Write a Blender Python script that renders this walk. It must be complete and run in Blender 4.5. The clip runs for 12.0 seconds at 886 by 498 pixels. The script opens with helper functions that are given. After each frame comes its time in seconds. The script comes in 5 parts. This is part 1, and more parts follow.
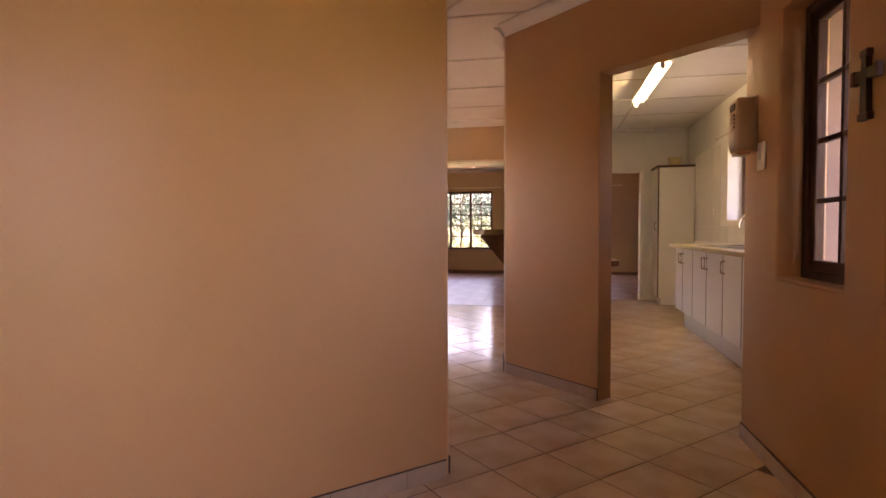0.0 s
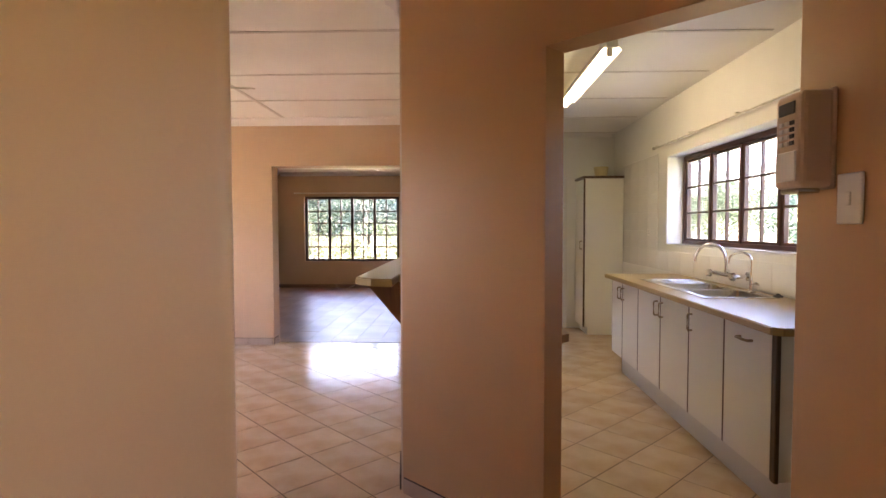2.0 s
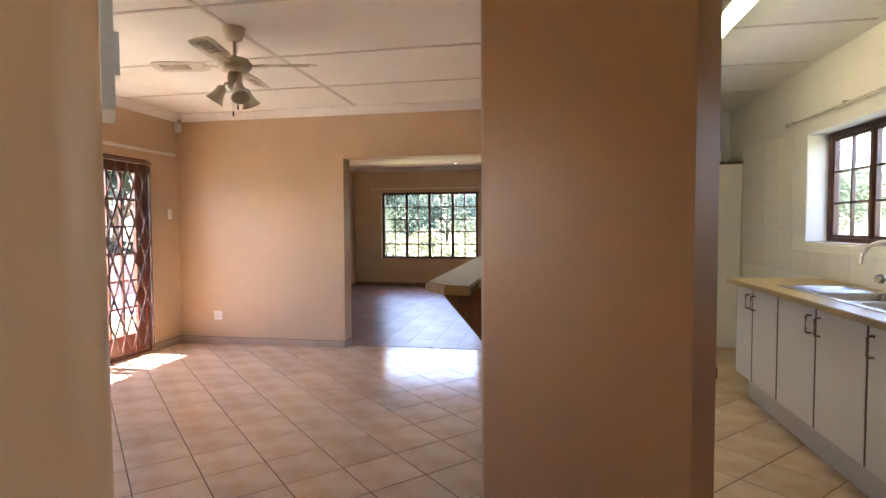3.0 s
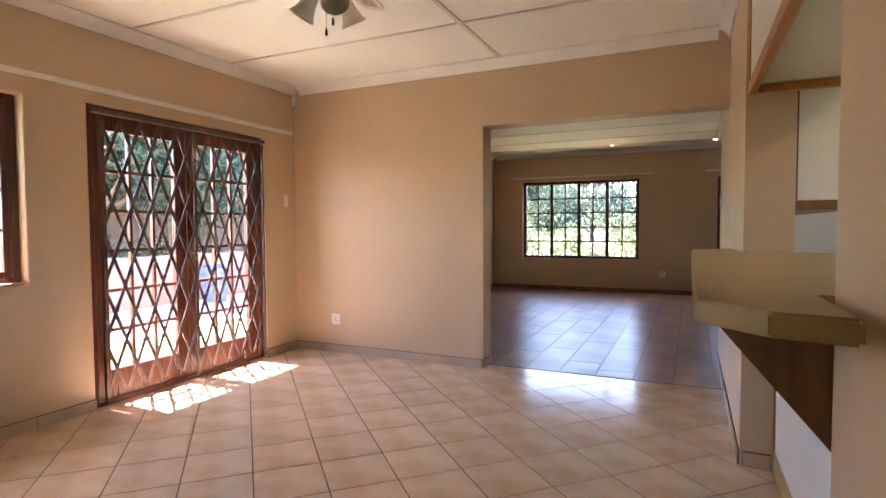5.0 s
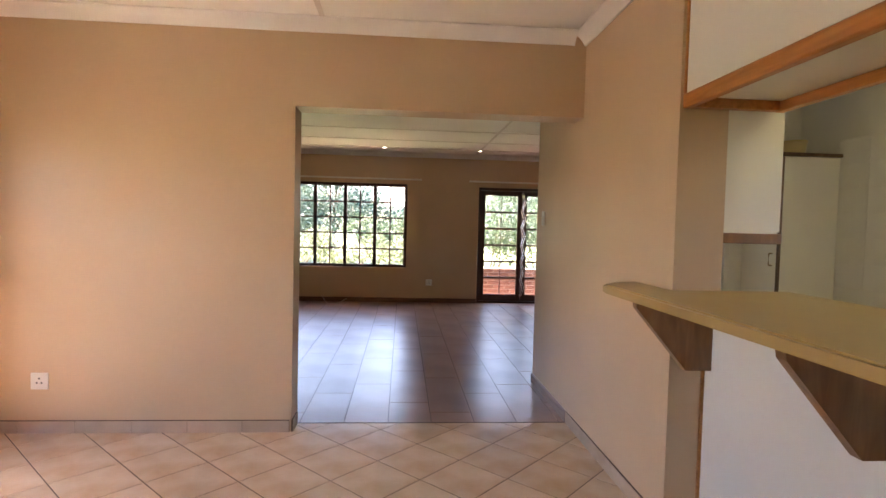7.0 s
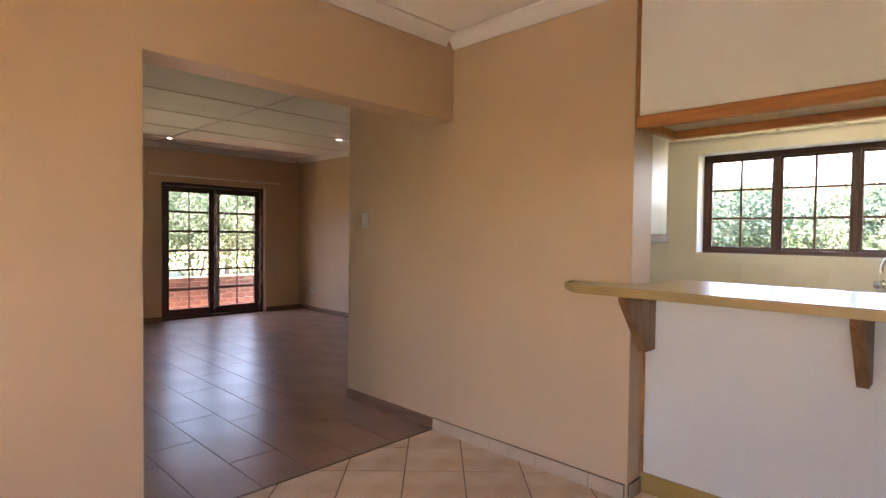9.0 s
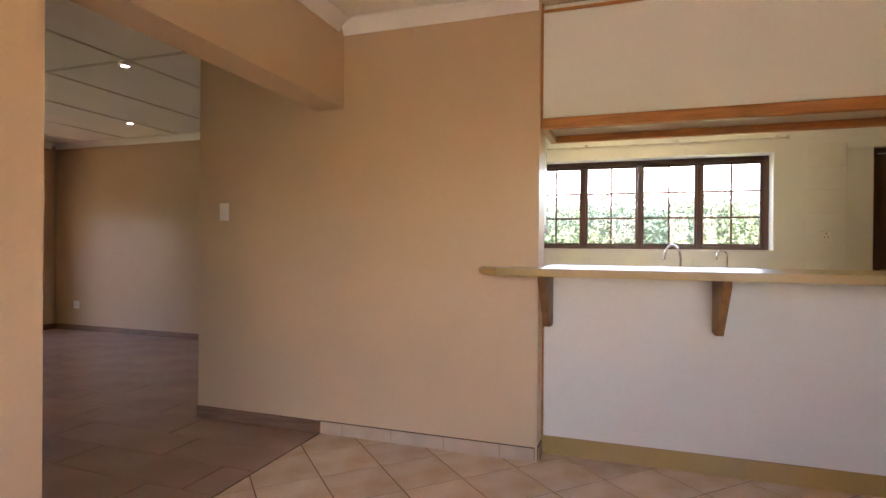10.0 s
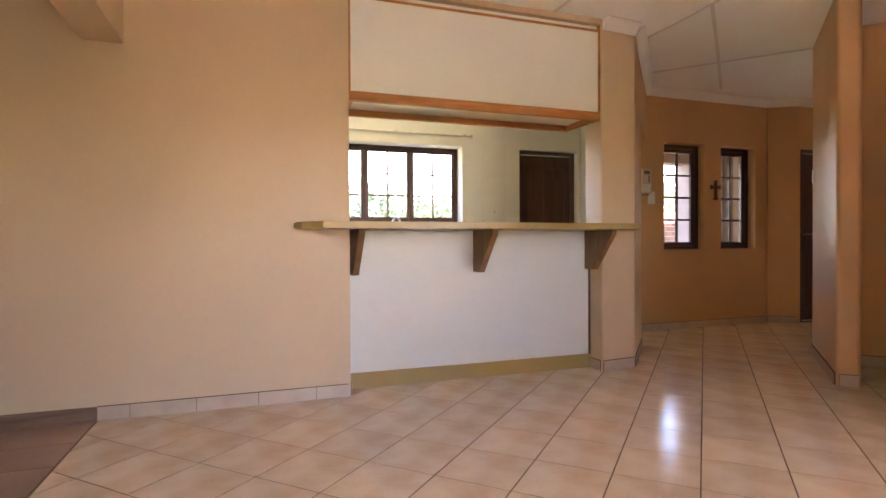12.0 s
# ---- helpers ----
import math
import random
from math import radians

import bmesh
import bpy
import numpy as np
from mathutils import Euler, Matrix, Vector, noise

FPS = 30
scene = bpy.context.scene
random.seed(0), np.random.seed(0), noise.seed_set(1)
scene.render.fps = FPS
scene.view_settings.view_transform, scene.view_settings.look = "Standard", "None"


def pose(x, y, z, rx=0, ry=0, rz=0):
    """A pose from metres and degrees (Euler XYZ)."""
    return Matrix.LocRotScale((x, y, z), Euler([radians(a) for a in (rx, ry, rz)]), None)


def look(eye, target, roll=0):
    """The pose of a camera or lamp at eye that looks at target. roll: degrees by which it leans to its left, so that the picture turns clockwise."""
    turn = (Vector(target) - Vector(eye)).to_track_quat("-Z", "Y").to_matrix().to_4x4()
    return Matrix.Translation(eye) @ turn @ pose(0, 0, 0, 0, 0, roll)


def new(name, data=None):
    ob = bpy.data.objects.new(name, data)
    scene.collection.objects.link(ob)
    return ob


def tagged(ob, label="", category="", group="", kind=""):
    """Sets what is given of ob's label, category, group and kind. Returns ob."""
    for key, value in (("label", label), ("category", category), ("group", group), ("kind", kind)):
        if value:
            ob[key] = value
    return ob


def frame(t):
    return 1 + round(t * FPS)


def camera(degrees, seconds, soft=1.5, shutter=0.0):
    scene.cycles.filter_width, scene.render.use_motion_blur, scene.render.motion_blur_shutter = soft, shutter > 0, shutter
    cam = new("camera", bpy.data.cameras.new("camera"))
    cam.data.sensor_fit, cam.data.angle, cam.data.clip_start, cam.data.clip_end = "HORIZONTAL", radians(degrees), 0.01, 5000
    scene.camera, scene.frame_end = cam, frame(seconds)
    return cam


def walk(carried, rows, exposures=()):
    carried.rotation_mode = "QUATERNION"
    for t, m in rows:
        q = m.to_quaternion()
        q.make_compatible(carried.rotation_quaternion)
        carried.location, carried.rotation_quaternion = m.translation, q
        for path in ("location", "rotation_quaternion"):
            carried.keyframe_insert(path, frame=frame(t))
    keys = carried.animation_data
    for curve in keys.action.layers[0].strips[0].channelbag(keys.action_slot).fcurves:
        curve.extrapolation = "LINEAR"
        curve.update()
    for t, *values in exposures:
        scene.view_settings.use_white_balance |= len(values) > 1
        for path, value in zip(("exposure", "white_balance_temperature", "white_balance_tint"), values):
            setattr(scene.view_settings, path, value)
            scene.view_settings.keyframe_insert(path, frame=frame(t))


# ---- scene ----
cam = camera(79.0, 12.0)
PATH = [
    (0, (-0.106, 0.945, 1.101), (-0.505, 2.903, 1.031), -0.2),
    (0.5, (-0.2, 1.297, 1.198), (-0.401, 3.286, 1.131), -0.4),
    (1, (-0.195, 1.658, 1.294), (-0.309, 3.653, 1.216), -0.0),
    (1.5, (-0.161, 2.006, 1.35), (-0.238, 4.003, 1.27), -0.1),
    (2, (-0.146, 2.332, 1.375), (-0.219, 4.329, 1.296), -0.1),
    (2.5, (-0.176, 2.634, 1.39), (-0.324, 4.627, 1.307), -0.2),
    (3, (-0.225, 2.931, 1.359), (-0.588, 4.896, 1.27), -0.3),
    (3.5, (-0.29, 3.24, 1.344), (-0.864, 5.154, 1.253), -0.2),
    (3.7, (-0.319, 3.375, 1.335), (-0.981, 5.26, 1.242), -0.2),
    (5.3, (-0.826, 4.335, 1.234), (-1.663, 6.149, 1.15), -0.3),
    (5.5, (-0.872, 4.42, 1.281), (-1.661, 6.255, 1.187), -0.1),
    (6, (-1.118, 4.665, 1.293), (-1.619, 6.6, 1.203), 0.2),
    (6.5, (-1.416, 4.895, 1.307), (-1.577, 6.886, 1.223), 0.5),
    (6.7, (-1.507, 4.954, 1.353), (-1.542, 6.952, 1.268), 1.0),
    (8.3, (-2.704, 5.68, 1.354), (-1.707, 7.412, 1.287), 0.6),
    (8.5, (-2.838, 5.804, 1.349), (-1.708, 7.453, 1.287), 0.7),
    (9, (-3.099, 6.093, 1.346), (-1.668, 7.489, 1.291), 0.7),
    (9.5, (-3.289, 6.403, 1.322), (-1.603, 7.479, 1.277), 0.5),
    (10, (-3.554, 6.831, 1.212), (-1.661, 7.476, 1.206), 0.5),
    (10.5, (-3.665, 7.174, 1.147), (-1.685, 7.458, 1.146), 0.2),
    (11, (-3.812, 7.456, 1.109), (-1.813, 7.394, 1.101), 0.0),
    (11.5, (-3.905, 7.679, 1.036), (-1.938, 7.319, 1.021), -0.2),
    (12, (-3.927, 7.855, 0.975), (-2.036, 7.202, 0.951), -0.3),
]
walk(cam, [(t, look(eye, target, roll)) for t, eye, target, roll in PATH],
     [(0.0, 4.56, 9000, 59), (0.5, 4.72, 9000, 56), (1.0, 4.84, 8800, 53), (1.5, 5.05, 8000, 47), (2.0, 4.95, 7200, 42), (2.5, 4.82, 6800, 38), (3.5, 4.72, 6600, 29), (5.5, 4.48, 6700, 29), (6.0, 4.32, 6800, 31), (6.5, 4.50, 7000, 32), (8.5, 4.68, 7300, 32), (9.0, 4.55, 7400, 34), (9.5, 4.5, 7500, 35), (12.0, 4.92, 7200, 34)])

# ---- world and sun ----
SUN_EL, SUN_AZ = 61.0, 269.0          # degrees above the horizon; compass bearing, x is east, y is north
world = bpy.data.worlds.new("world")
scene.world = world
world.use_nodes = True
wn = world.node_tree.nodes
sky = wn.new("ShaderNodeTexSky")
sky.sky_type = "NISHITA"
sky.sun_disc = False
sky.sun_elevation = radians(SUN_EL)
sky.sun_rotation = radians(SUN_AZ)
world.node_tree.links.new(sky.outputs[0], wn["Background"].inputs[0])
wn["Background"].inputs[1].default_value = 0.15
sun = bpy.data.lights.new("sun", "SUN")
sun.energy, sun.angle, sun.color = 5.0, radians(0.5), (1.0, 0.95, 0.88)
sun_ob = new("sun", sun)
az, el = radians(SUN_AZ), radians(SUN_EL)
sun_from = Vector((math.sin(az) * math.cos(el), math.cos(az) * math.cos(el), math.sin(el)))
sun_ob.matrix_world = look(sun_from * 40, (0, 0, 0))


# ---- materials ----
def mat(name, color, rough=0.5, var=0.08, scale=3.0, fine=60.0, bump=0.02, metal=0.0, spec=0.5, tint=None, rand=0.0, coat=0.0, rvar=0.08):
    """A painted or mineral surface: broad patches, fine grain, relief and uneven gloss."""
    m = bpy.data.materials.new(name)
    m.use_nodes = True
    t, l = m.node_tree.nodes, m.node_tree.links
    b = t["Principled BSDF"]
    co = t.new("ShaderNodeTexCoord")
    broad, grain = t.new("ShaderNodeTexNoise"), t.new("ShaderNodeTexNoise")
    broad.inputs["Scale"].default_value, grain.inputs["Scale"].default_value = scale, fine
    broad.inputs["Detail"].default_value = 5
    grain.inputs["Detail"].default_value = 3
    for n in (broad, grain):
        l.new(co.outputs["Object"], n.inputs["Vector"])
    tint = tint or tuple(c * (1 - 2.2 * var) for c in color)
    mix = t.new("ShaderNodeMix")
    mix.data_type = "RGBA"
    mix.inputs["A"].default_value = (*color, 1)
    mix.inputs["B"].default_value = (*tint, 1)
    ramp = t.new("ShaderNodeMapRange")
    ramp.inputs["From Min"].default_value, ramp.inputs["From Max"].default_value = 0.35, 0.7
    l.new(broad.outputs["Fac"], ramp.inputs["Value"])
    l.new(ramp.outputs["Result"], mix.inputs["Factor"])
    hsv = t.new("ShaderNodeHueSaturation")
    val = t.new("ShaderNodeMath")
    val.operation = "MULTIPLY_ADD"
    val.inputs[1].default_value, val.inputs[2].default_value = var, 1 - var / 2
    l.new(grain.outputs["Fac"], val.inputs[0])
    last = val.outputs[0]
    if rand:
        info = t.new("ShaderNodeObjectInfo")
        more = t.new("ShaderNodeMath")
        more.operation = "MULTIPLY_ADD"
        more.inputs[1].default_value = rand
        l.new(info.outputs["Random"], more.inputs[0])
        l.new(last, more.inputs[2])
        shift = t.new("ShaderNodeMath")
        shift.operation = "SUBTRACT"
        shift.inputs[1].default_value = rand / 2
        l.new(more.outputs[0], shift.inputs[0])
        last = shift.outputs[0]
    l.new(last, hsv.inputs["Value"])
    l.new(mix.outputs["Result"], hsv.inputs["Color"])
    l.new(hsv.outputs["Color"], b.inputs["Base Color"])
    rr = t.new("ShaderNodeMapRange")
    rr.inputs["To Min"].default_value, rr.inputs["To Max"].default_value = max(0.02, rough - rvar), min(1, rough + rvar)
    l.new(broad.outputs["Fac"], rr.inputs["Value"])
    l.new(rr.outputs["Result"], b.inputs["Roughness"])
    b.inputs["Metallic"].default_value = metal
    b.inputs["Specular IOR Level"].default_value = spec
    b.inputs["Coat Weight"].default_value = coat
    if bump:
        bp = t.new("ShaderNodeBump")
        bp.inputs["Strength"].default_value = min(1, bump * 10)
        bp.inputs["Distance"].default_value = bump * 0.05
        l.new(grain.outputs["Fac"], bp.inputs["Height"])
        l.new(bp.outputs["Normal"], b.inputs["Normal"])
    return m


def wood(name, dark, light, rough=0.4, stretch=(14, 14, 1.2), rand=0.0, coat=0.0):
    """Wood with a grain along one axis; a small stretch is the axis of the grain."""
    m = bpy.data.materials.new(name)
    m.use_nodes = True
    t, l = m.node_tree.nodes, m.node_tree.links
    b = t["Principled BSDF"]
    co, mp = t.new("ShaderNodeTexCoord"), t.new("ShaderNodeMapping")
    mp.inputs["Scale"].default_value = stretch
    l.new(co.outputs["Object"], mp.inputs["Vector"])
    if rand:
        info = t.new("ShaderNodeObjectInfo")
        off = t.new("ShaderNodeVectorMath")
        off.operation = "MULTIPLY"
        off.inputs[1].default_value = (31, 17, 23)
        l.new(info.outputs["Random"], off.inputs[0])
        l.new(off.outputs[0], mp.inputs["Location"])
    n1, n2 = t.new("ShaderNodeTexNoise"), t.new("ShaderNodeTexNoise")
    n1.inputs["Scale"].default_value, n1.inputs["Detail"].default_value, n1.inputs["Distortion"].default_value = 2.2, 7, 0.9
    n2.inputs["Scale"].default_value, n2.inputs["Detail"].default_value = 9, 4
    l.new(mp.outputs[0], n1.inputs["Vector"])
    l.new(mp.outputs[0], n2.inputs["Vector"])
    ramp = t.new("ShaderNodeValToRGB")
    ramp.color_ramp.elements[0].position, ramp.color_ramp.elements[1].position = 0.32, 0.7
    ramp.color_ramp.elements[0].color, ramp.color_ramp.elements[1].color = (*dark, 1), (*light, 1)
    l.new(n1.outputs["Fac"], ramp.inputs["Fac"])
    hsv = t.new("ShaderNodeHueSaturation")
    l.new(ramp.outputs["Color"], hsv.inputs["Color"])
    if rand:
        v = t.new("ShaderNodeMapRange")
        v.inputs["To Min"].default_value, v.inputs["To Max"].default_value = 1 - rand, 1 + rand
        l.new(info.outputs["Random"], v.inputs["Value"])
        l.new(v.outputs["Result"], hsv.inputs["Value"])
    l.new(hsv.outputs["Color"], b.inputs["Base Color"])
    rr = t.new("ShaderNodeMapRange")
    rr.inputs["To Min"].default_value, rr.inputs["To Max"].default_value = rough - 0.08, rough + 0.1
    l.new(n2.outputs["Fac"], rr.inputs["Value"])
    l.new(rr.outputs["Result"], b.inputs["Roughness"])
    b.inputs["Coat Weight"].default_value = coat
    bp = t.new("ShaderNodeBump")
    bp.inputs["Strength"].default_value, bp.inputs["Distance"].default_value = 0.25, 0.002
    l.new(n2.outputs["Fac"], bp.inputs["Height"])
    l.new(bp.outputs["Normal"], b.inputs["Normal"])
    return m


def glow(name, color, strength):
    m = bpy.data.materials.new(name)
    m.use_nodes = True
    b = m.node_tree.nodes["Principled BSDF"]
    b.inputs["Base Color"].default_value = (0.8, 0.8, 0.8, 1)
    b.inputs["Emission Color"].default_value = (*color, 1)
    b.inputs["Emission Strength"].default_value = strength
    return m


def glass_mat():
    m = bpy.data.materials.new("window_glass")
    m.use_nodes = True
    t, l = m.node_tree.nodes, m.node_tree.links
    t.remove(t["Principled BSDF"])
    clear, gloss, mix = t.new("ShaderNodeBsdfTransparent"), t.new("ShaderNodeBsdfGlossy"), t.new("ShaderNodeMixShader")
    gloss.inputs["Roughness"].default_value = 0.02
    clear.inputs["Color"].default_value = (0.96, 0.98, 0.97, 1)
    lw, pw, sc = t.new("ShaderNodeLayerWeight"), t.new("ShaderNodeMath"), t.new("ShaderNodeMath")
    pw.operation, sc.operation = "POWER", "MULTIPLY_ADD"
    pw.inputs[1].default_value, sc.inputs[1].default_value, sc.inputs[2].default_value = 4.0, 0.5, 0.03
    l.new(lw.outputs["Facing"], pw.inputs[0])
    l.new(pw.outputs[0], sc.inputs[0])
    l.new(sc.outputs[0], mix.inputs["Fac"])
    l.new(clear.outputs[0], mix.inputs[1])
    l.new(gloss.outputs[0], mix.inputs[2])
    l.new(mix.outputs[0], t["Material Output"].inputs["Surface"])
    return m


# the same wall paint with the hall's warm bounced light put into the colour
M_WALL_WARMLIT = mat("wall_paint_warm_light", (0.61, 0.342, 0.158), 0.42, 0.035, 1.3, 90, 0.012)
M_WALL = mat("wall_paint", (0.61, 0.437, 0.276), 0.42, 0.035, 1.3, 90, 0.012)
M_KWALL = mat("kitchen_paint", (0.75, 0.745, 0.69), 0.5, 0.03, 1.5, 90, 0.01)
M_KTILE = mat("kitchen_wall_tile", (0.78, 0.77, 0.71), 0.16, 0.03, 2.0, 40, 0.004)
M_CEIL = mat("ceiling_paint", (0.89, 0.875, 0.80), 0.7, 0.03, 1.0, 50, 0.01)
M_STRIP = mat("ceiling_strip", (0.72, 0.68, 0.60), 0.6, 0.05, 2.0, 60, 0.01)
M_CORNICE = mat("cornice_plaster", (0.82, 0.80, 0.75), 0.6, 0.03, 2.0, 60, 0.01)
M_TILE = mat("floor_tile", (0.69, 0.535, 0.385), 0.15, 0.10, 4.0, 120, 0.004, spec=0.34, tint=(0.56, 0.385, 0.24), rand=0.12)
M_GROUT = mat("tile_grout", (0.13, 0.085, 0.058), 0.9, 0.15, 8.0, 150, 0.03)
M_BASE = mat("skirting_tile", (0.56, 0.43, 0.32), 0.2, 0.08, 5.0, 100, 0.006, rand=0.06)
M_PLANK = mat("wood_look_plank", (0.33, 0.185, 0.12), 0.30, 0.10, 2.2, 35, 0.002, tint=(0.26, 0.145, 0.095), rand=0.14)
M_LBASE = wood("dark_skirting", (0.16, 0.09, 0.055), (0.27, 0.16, 0.10), 0.35, (1.2, 1.2, 14))
M_FRAME = wood("dark_stained_meranti", (0.055, 0.019, 0.011), (0.095, 0.034, 0.018), 0.34, (10, 10, 1.0))
M_DOORW = wood("red_brown_hardwood", (0.075, 0.021, 0.010), (0.18, 0.052, 0.022), 0.3, (14, 14, 1.4))
M_EDGE = wood("orange_wood_edging", (0.36, 0.13, 0.03), (0.55, 0.23, 0.06), 0.35, (14, 1.4, 14))
M_WHITE = mat("white_melamine", (0.80, 0.79, 0.72), 0.28, 0.015, 2.0, 60, 0.002, rvar=0.015)
M_PANEL = mat("white_panel_paint", (0.69, 0.68, 0.63), 0.38, 0.015, 2.0, 60, 0.004, rvar=0.02)
M_LAMI = mat("olive_beige_laminate", (0.38, 0.25, 0.08), 0.30, 0.02, 4.0, 200, 0.0, rvar=0.01)
M_LAMIE = mat("beige_laminate_edge", (0.40, 0.27, 0.10), 0.32, 0.03, 4.0, 120, 0.0, rvar=0.02)
M_BRACK = wood("brown_bracket_board", (0.17, 0.078, 0.028), (0.26, 0.13, 0.05), 0.42, (10, 10, 1.5))
M_BROWN = wood("brown_cabinet_edging", (0.075, 0.042, 0.022), (0.15, 0.085, 0.045), 0.4, (14, 14, 1.4))
M_STEEL = mat("brushed_steel", (0.62, 0.61, 0.58), 0.24, 0.04, 8.0, 180, 0.004, metal=1.0)
M_CHROME = mat("chrome", (0.75, 0.75, 0.75), 0.08, 0.02, 8.0, 100, 0.0, metal=1.0, rvar=0.03)
M_BRASSY = mat("antique_brass", (0.32, 0.24, 0.14), 0.35, 0.08, 20, 150, 0.004, metal=1.0)
M_PLAST = mat("white_plastic", (0.78, 0.76, 0.70), 0.35, 0.02, 6.0, 100, 0.002)
M_DARK = mat("dark_plastic", (0.05, 0.05, 0.05), 0.4, 0.05, 6.0, 100, 0.002)
M_GATE = mat("gate_metal", (0.17, 0.11, 0.095), 0.35, 0.12, 20, 150, 0.004, metal=0.3)
M_RAIL = mat("curtain_rail_white", (0.78, 0.74, 0.66), 0.4, 0.04, 6.0, 100, 0.002)
M_GLASS = glass_mat()
M_TUBE = glow("fluorescent_tube", (1.0, 0.95, 0.55), 1.7)
M_DOWN = glow("downlight_lamp", (1.0, 0.93, 0.8), 1.2)

# ---- mesh helpers ----
BASE = {}


def quadbox(bm, x0, x1, y0, y1, z0, z1, bevel=0.0, seg=2):
    vs = [bm.verts.new((x, y, z)) for z in (z0, z1) for x, y in ((x0, y0), (x1, y0), (x1, y1), (x0, y1))]
    fs = [bm.faces.new([vs[i] for i in f]) for f in ((3, 2, 1, 0), (4, 5, 6, 7), (0, 1, 5, 4), (1, 2, 6, 5), (2, 3, 7, 6), (3, 0, 4, 7))]
    if bevel:
        es = list({e for f in fs for e in f.edges})
        bmesh.ops.bevel(bm, geom=es, offset=bevel, segments=seg, affect="EDGES", profile=0.5)
    return bm


def B(x0, x1, y0, y1, z0, z1, bevel=0.0, seg=2):
    return quadbox(bmesh.new(), min(x0, x1), max(x0, x1), min(y0, y1), max(y0, y1), min(z0, z1), max(z0, z1), bevel, seg)


def rod(bm, p0, p1, r0, r1=None, n=12):
    p0, p1 = Vector(p0), Vector(p1)
    d = p1 - p0
    bmesh.ops.create_cone(bm, cap_ends=True, segments=n, radius1=r0, radius2=r0 if r1 is None else r1, depth=d.length,
                          matrix=Matrix.Translation((p0 + p1) / 2) @ d.to_track_quat("Z", "Y").to_matrix().to_4x4())
    return bm


def sweep(bm, pts, r, n=10):
    """A round bar along a line of points."""
    pts = [Vector(p) for p in pts]
    rings = []
    for i, p in enumerate(pts):
        d = (pts[min(i + 1, len(pts) - 1)] - pts[max(i - 1, 0)]).normalized()
        q = d.to_track_quat("Z", "Y")
        rr = r[i] if isinstance(r, (list, tuple)) else r
        rings.append([bm.verts.new(p + q @ Vector((rr * math.cos(a), rr * math.sin(a), 0))) for a in (2 * math.pi * k / n for k in range(n))])
    for a, b in zip(rings, rings[1:]):
        for k in range(n):
            bm.faces.new((a[k], a[(k + 1) % n], b[(k + 1) % n], b[k]))
    bm.faces.new(rings[0][::-1])
    bm.faces.new(rings[-1])
    return bm


def prism(bm, pts, vec):
    """A flat outline drawn out along vec."""
    vec = Vector(vec)
    a = [bm.verts.new(p) for p in pts]
    b = [bm.verts.new(Vector(p) + vec) for p in pts]
    bm.faces.new(a)
    bm.faces.new(b[::-1])
    for i in range(len(a)):
        j = (i + 1) % len(a)
        bm.faces.new((a[j], a[i], b[i], b[j]))
    bmesh.ops.recalc_face_normals(bm, faces=bm.faces[:])
    return bm


def lathe(bm, at, prof, n=24):
    """A turned shape about the upright line through at; prof: (radius, height)."""
    at = Vector(at)
    rings = [[bm.verts.new(at + Vector((r * math.cos(2 * math.pi * k / n), r * math.sin(2 * math.pi * k / n), z))) for k in range(n)] for r, z in prof]
    for a, b in zip(rings, rings[1:]):
        for k in range(n):
            bm.faces.new((a[k], a[(k + 1) % n], b[(k + 1) % n], b[k]))
    bm.faces.new(rings[0][::-1])
    bm.faces.new(rings[-1])
    return bm


def mesh_of(name, bm, material, smooth=False, at=(0, 0, 0)):
    bmesh.ops.translate(bm, vec=-Vector(at), verts=bm.verts[:])
    me = bpy.data.meshes.new(name)
    bm.to_mesh(me)
    bm.free()
    me.materials.append(material)
    if smooth:
        for p in me.polygons:
            p.use_smooth = True
        me.set_sharp_from_angle(angle=radians(40))
    return me


def solid(name, bm, material, label="", category="", kind="", group="", at=(0, 0, 0), smooth=False):
    """A thing of one mesh."""
    ob = new(name, mesh_of(name, bm, material, smooth, at))
    ob.location = at
    BASE[ob] = Vector(at)
    return tagged(ob, label, category, group, kind)


def thing(name, at, label="", category="", group="", kind=""):
    """An Empty at a thing's base, for its parts."""
    ob = new(name)
    ob.location = at
    ob.empty_display_size = 0.1
    BASE[ob] = Vector(at)
    return tagged(ob, label, category, group, kind)


def part(name, bm, material, parent, label="", smooth=False):
    ob = new(name, mesh_of(name, bm, material, smooth, BASE[parent]))
    ob.parent = parent
    BASE[ob] = BASE[parent]
    return tagged(ob, label)


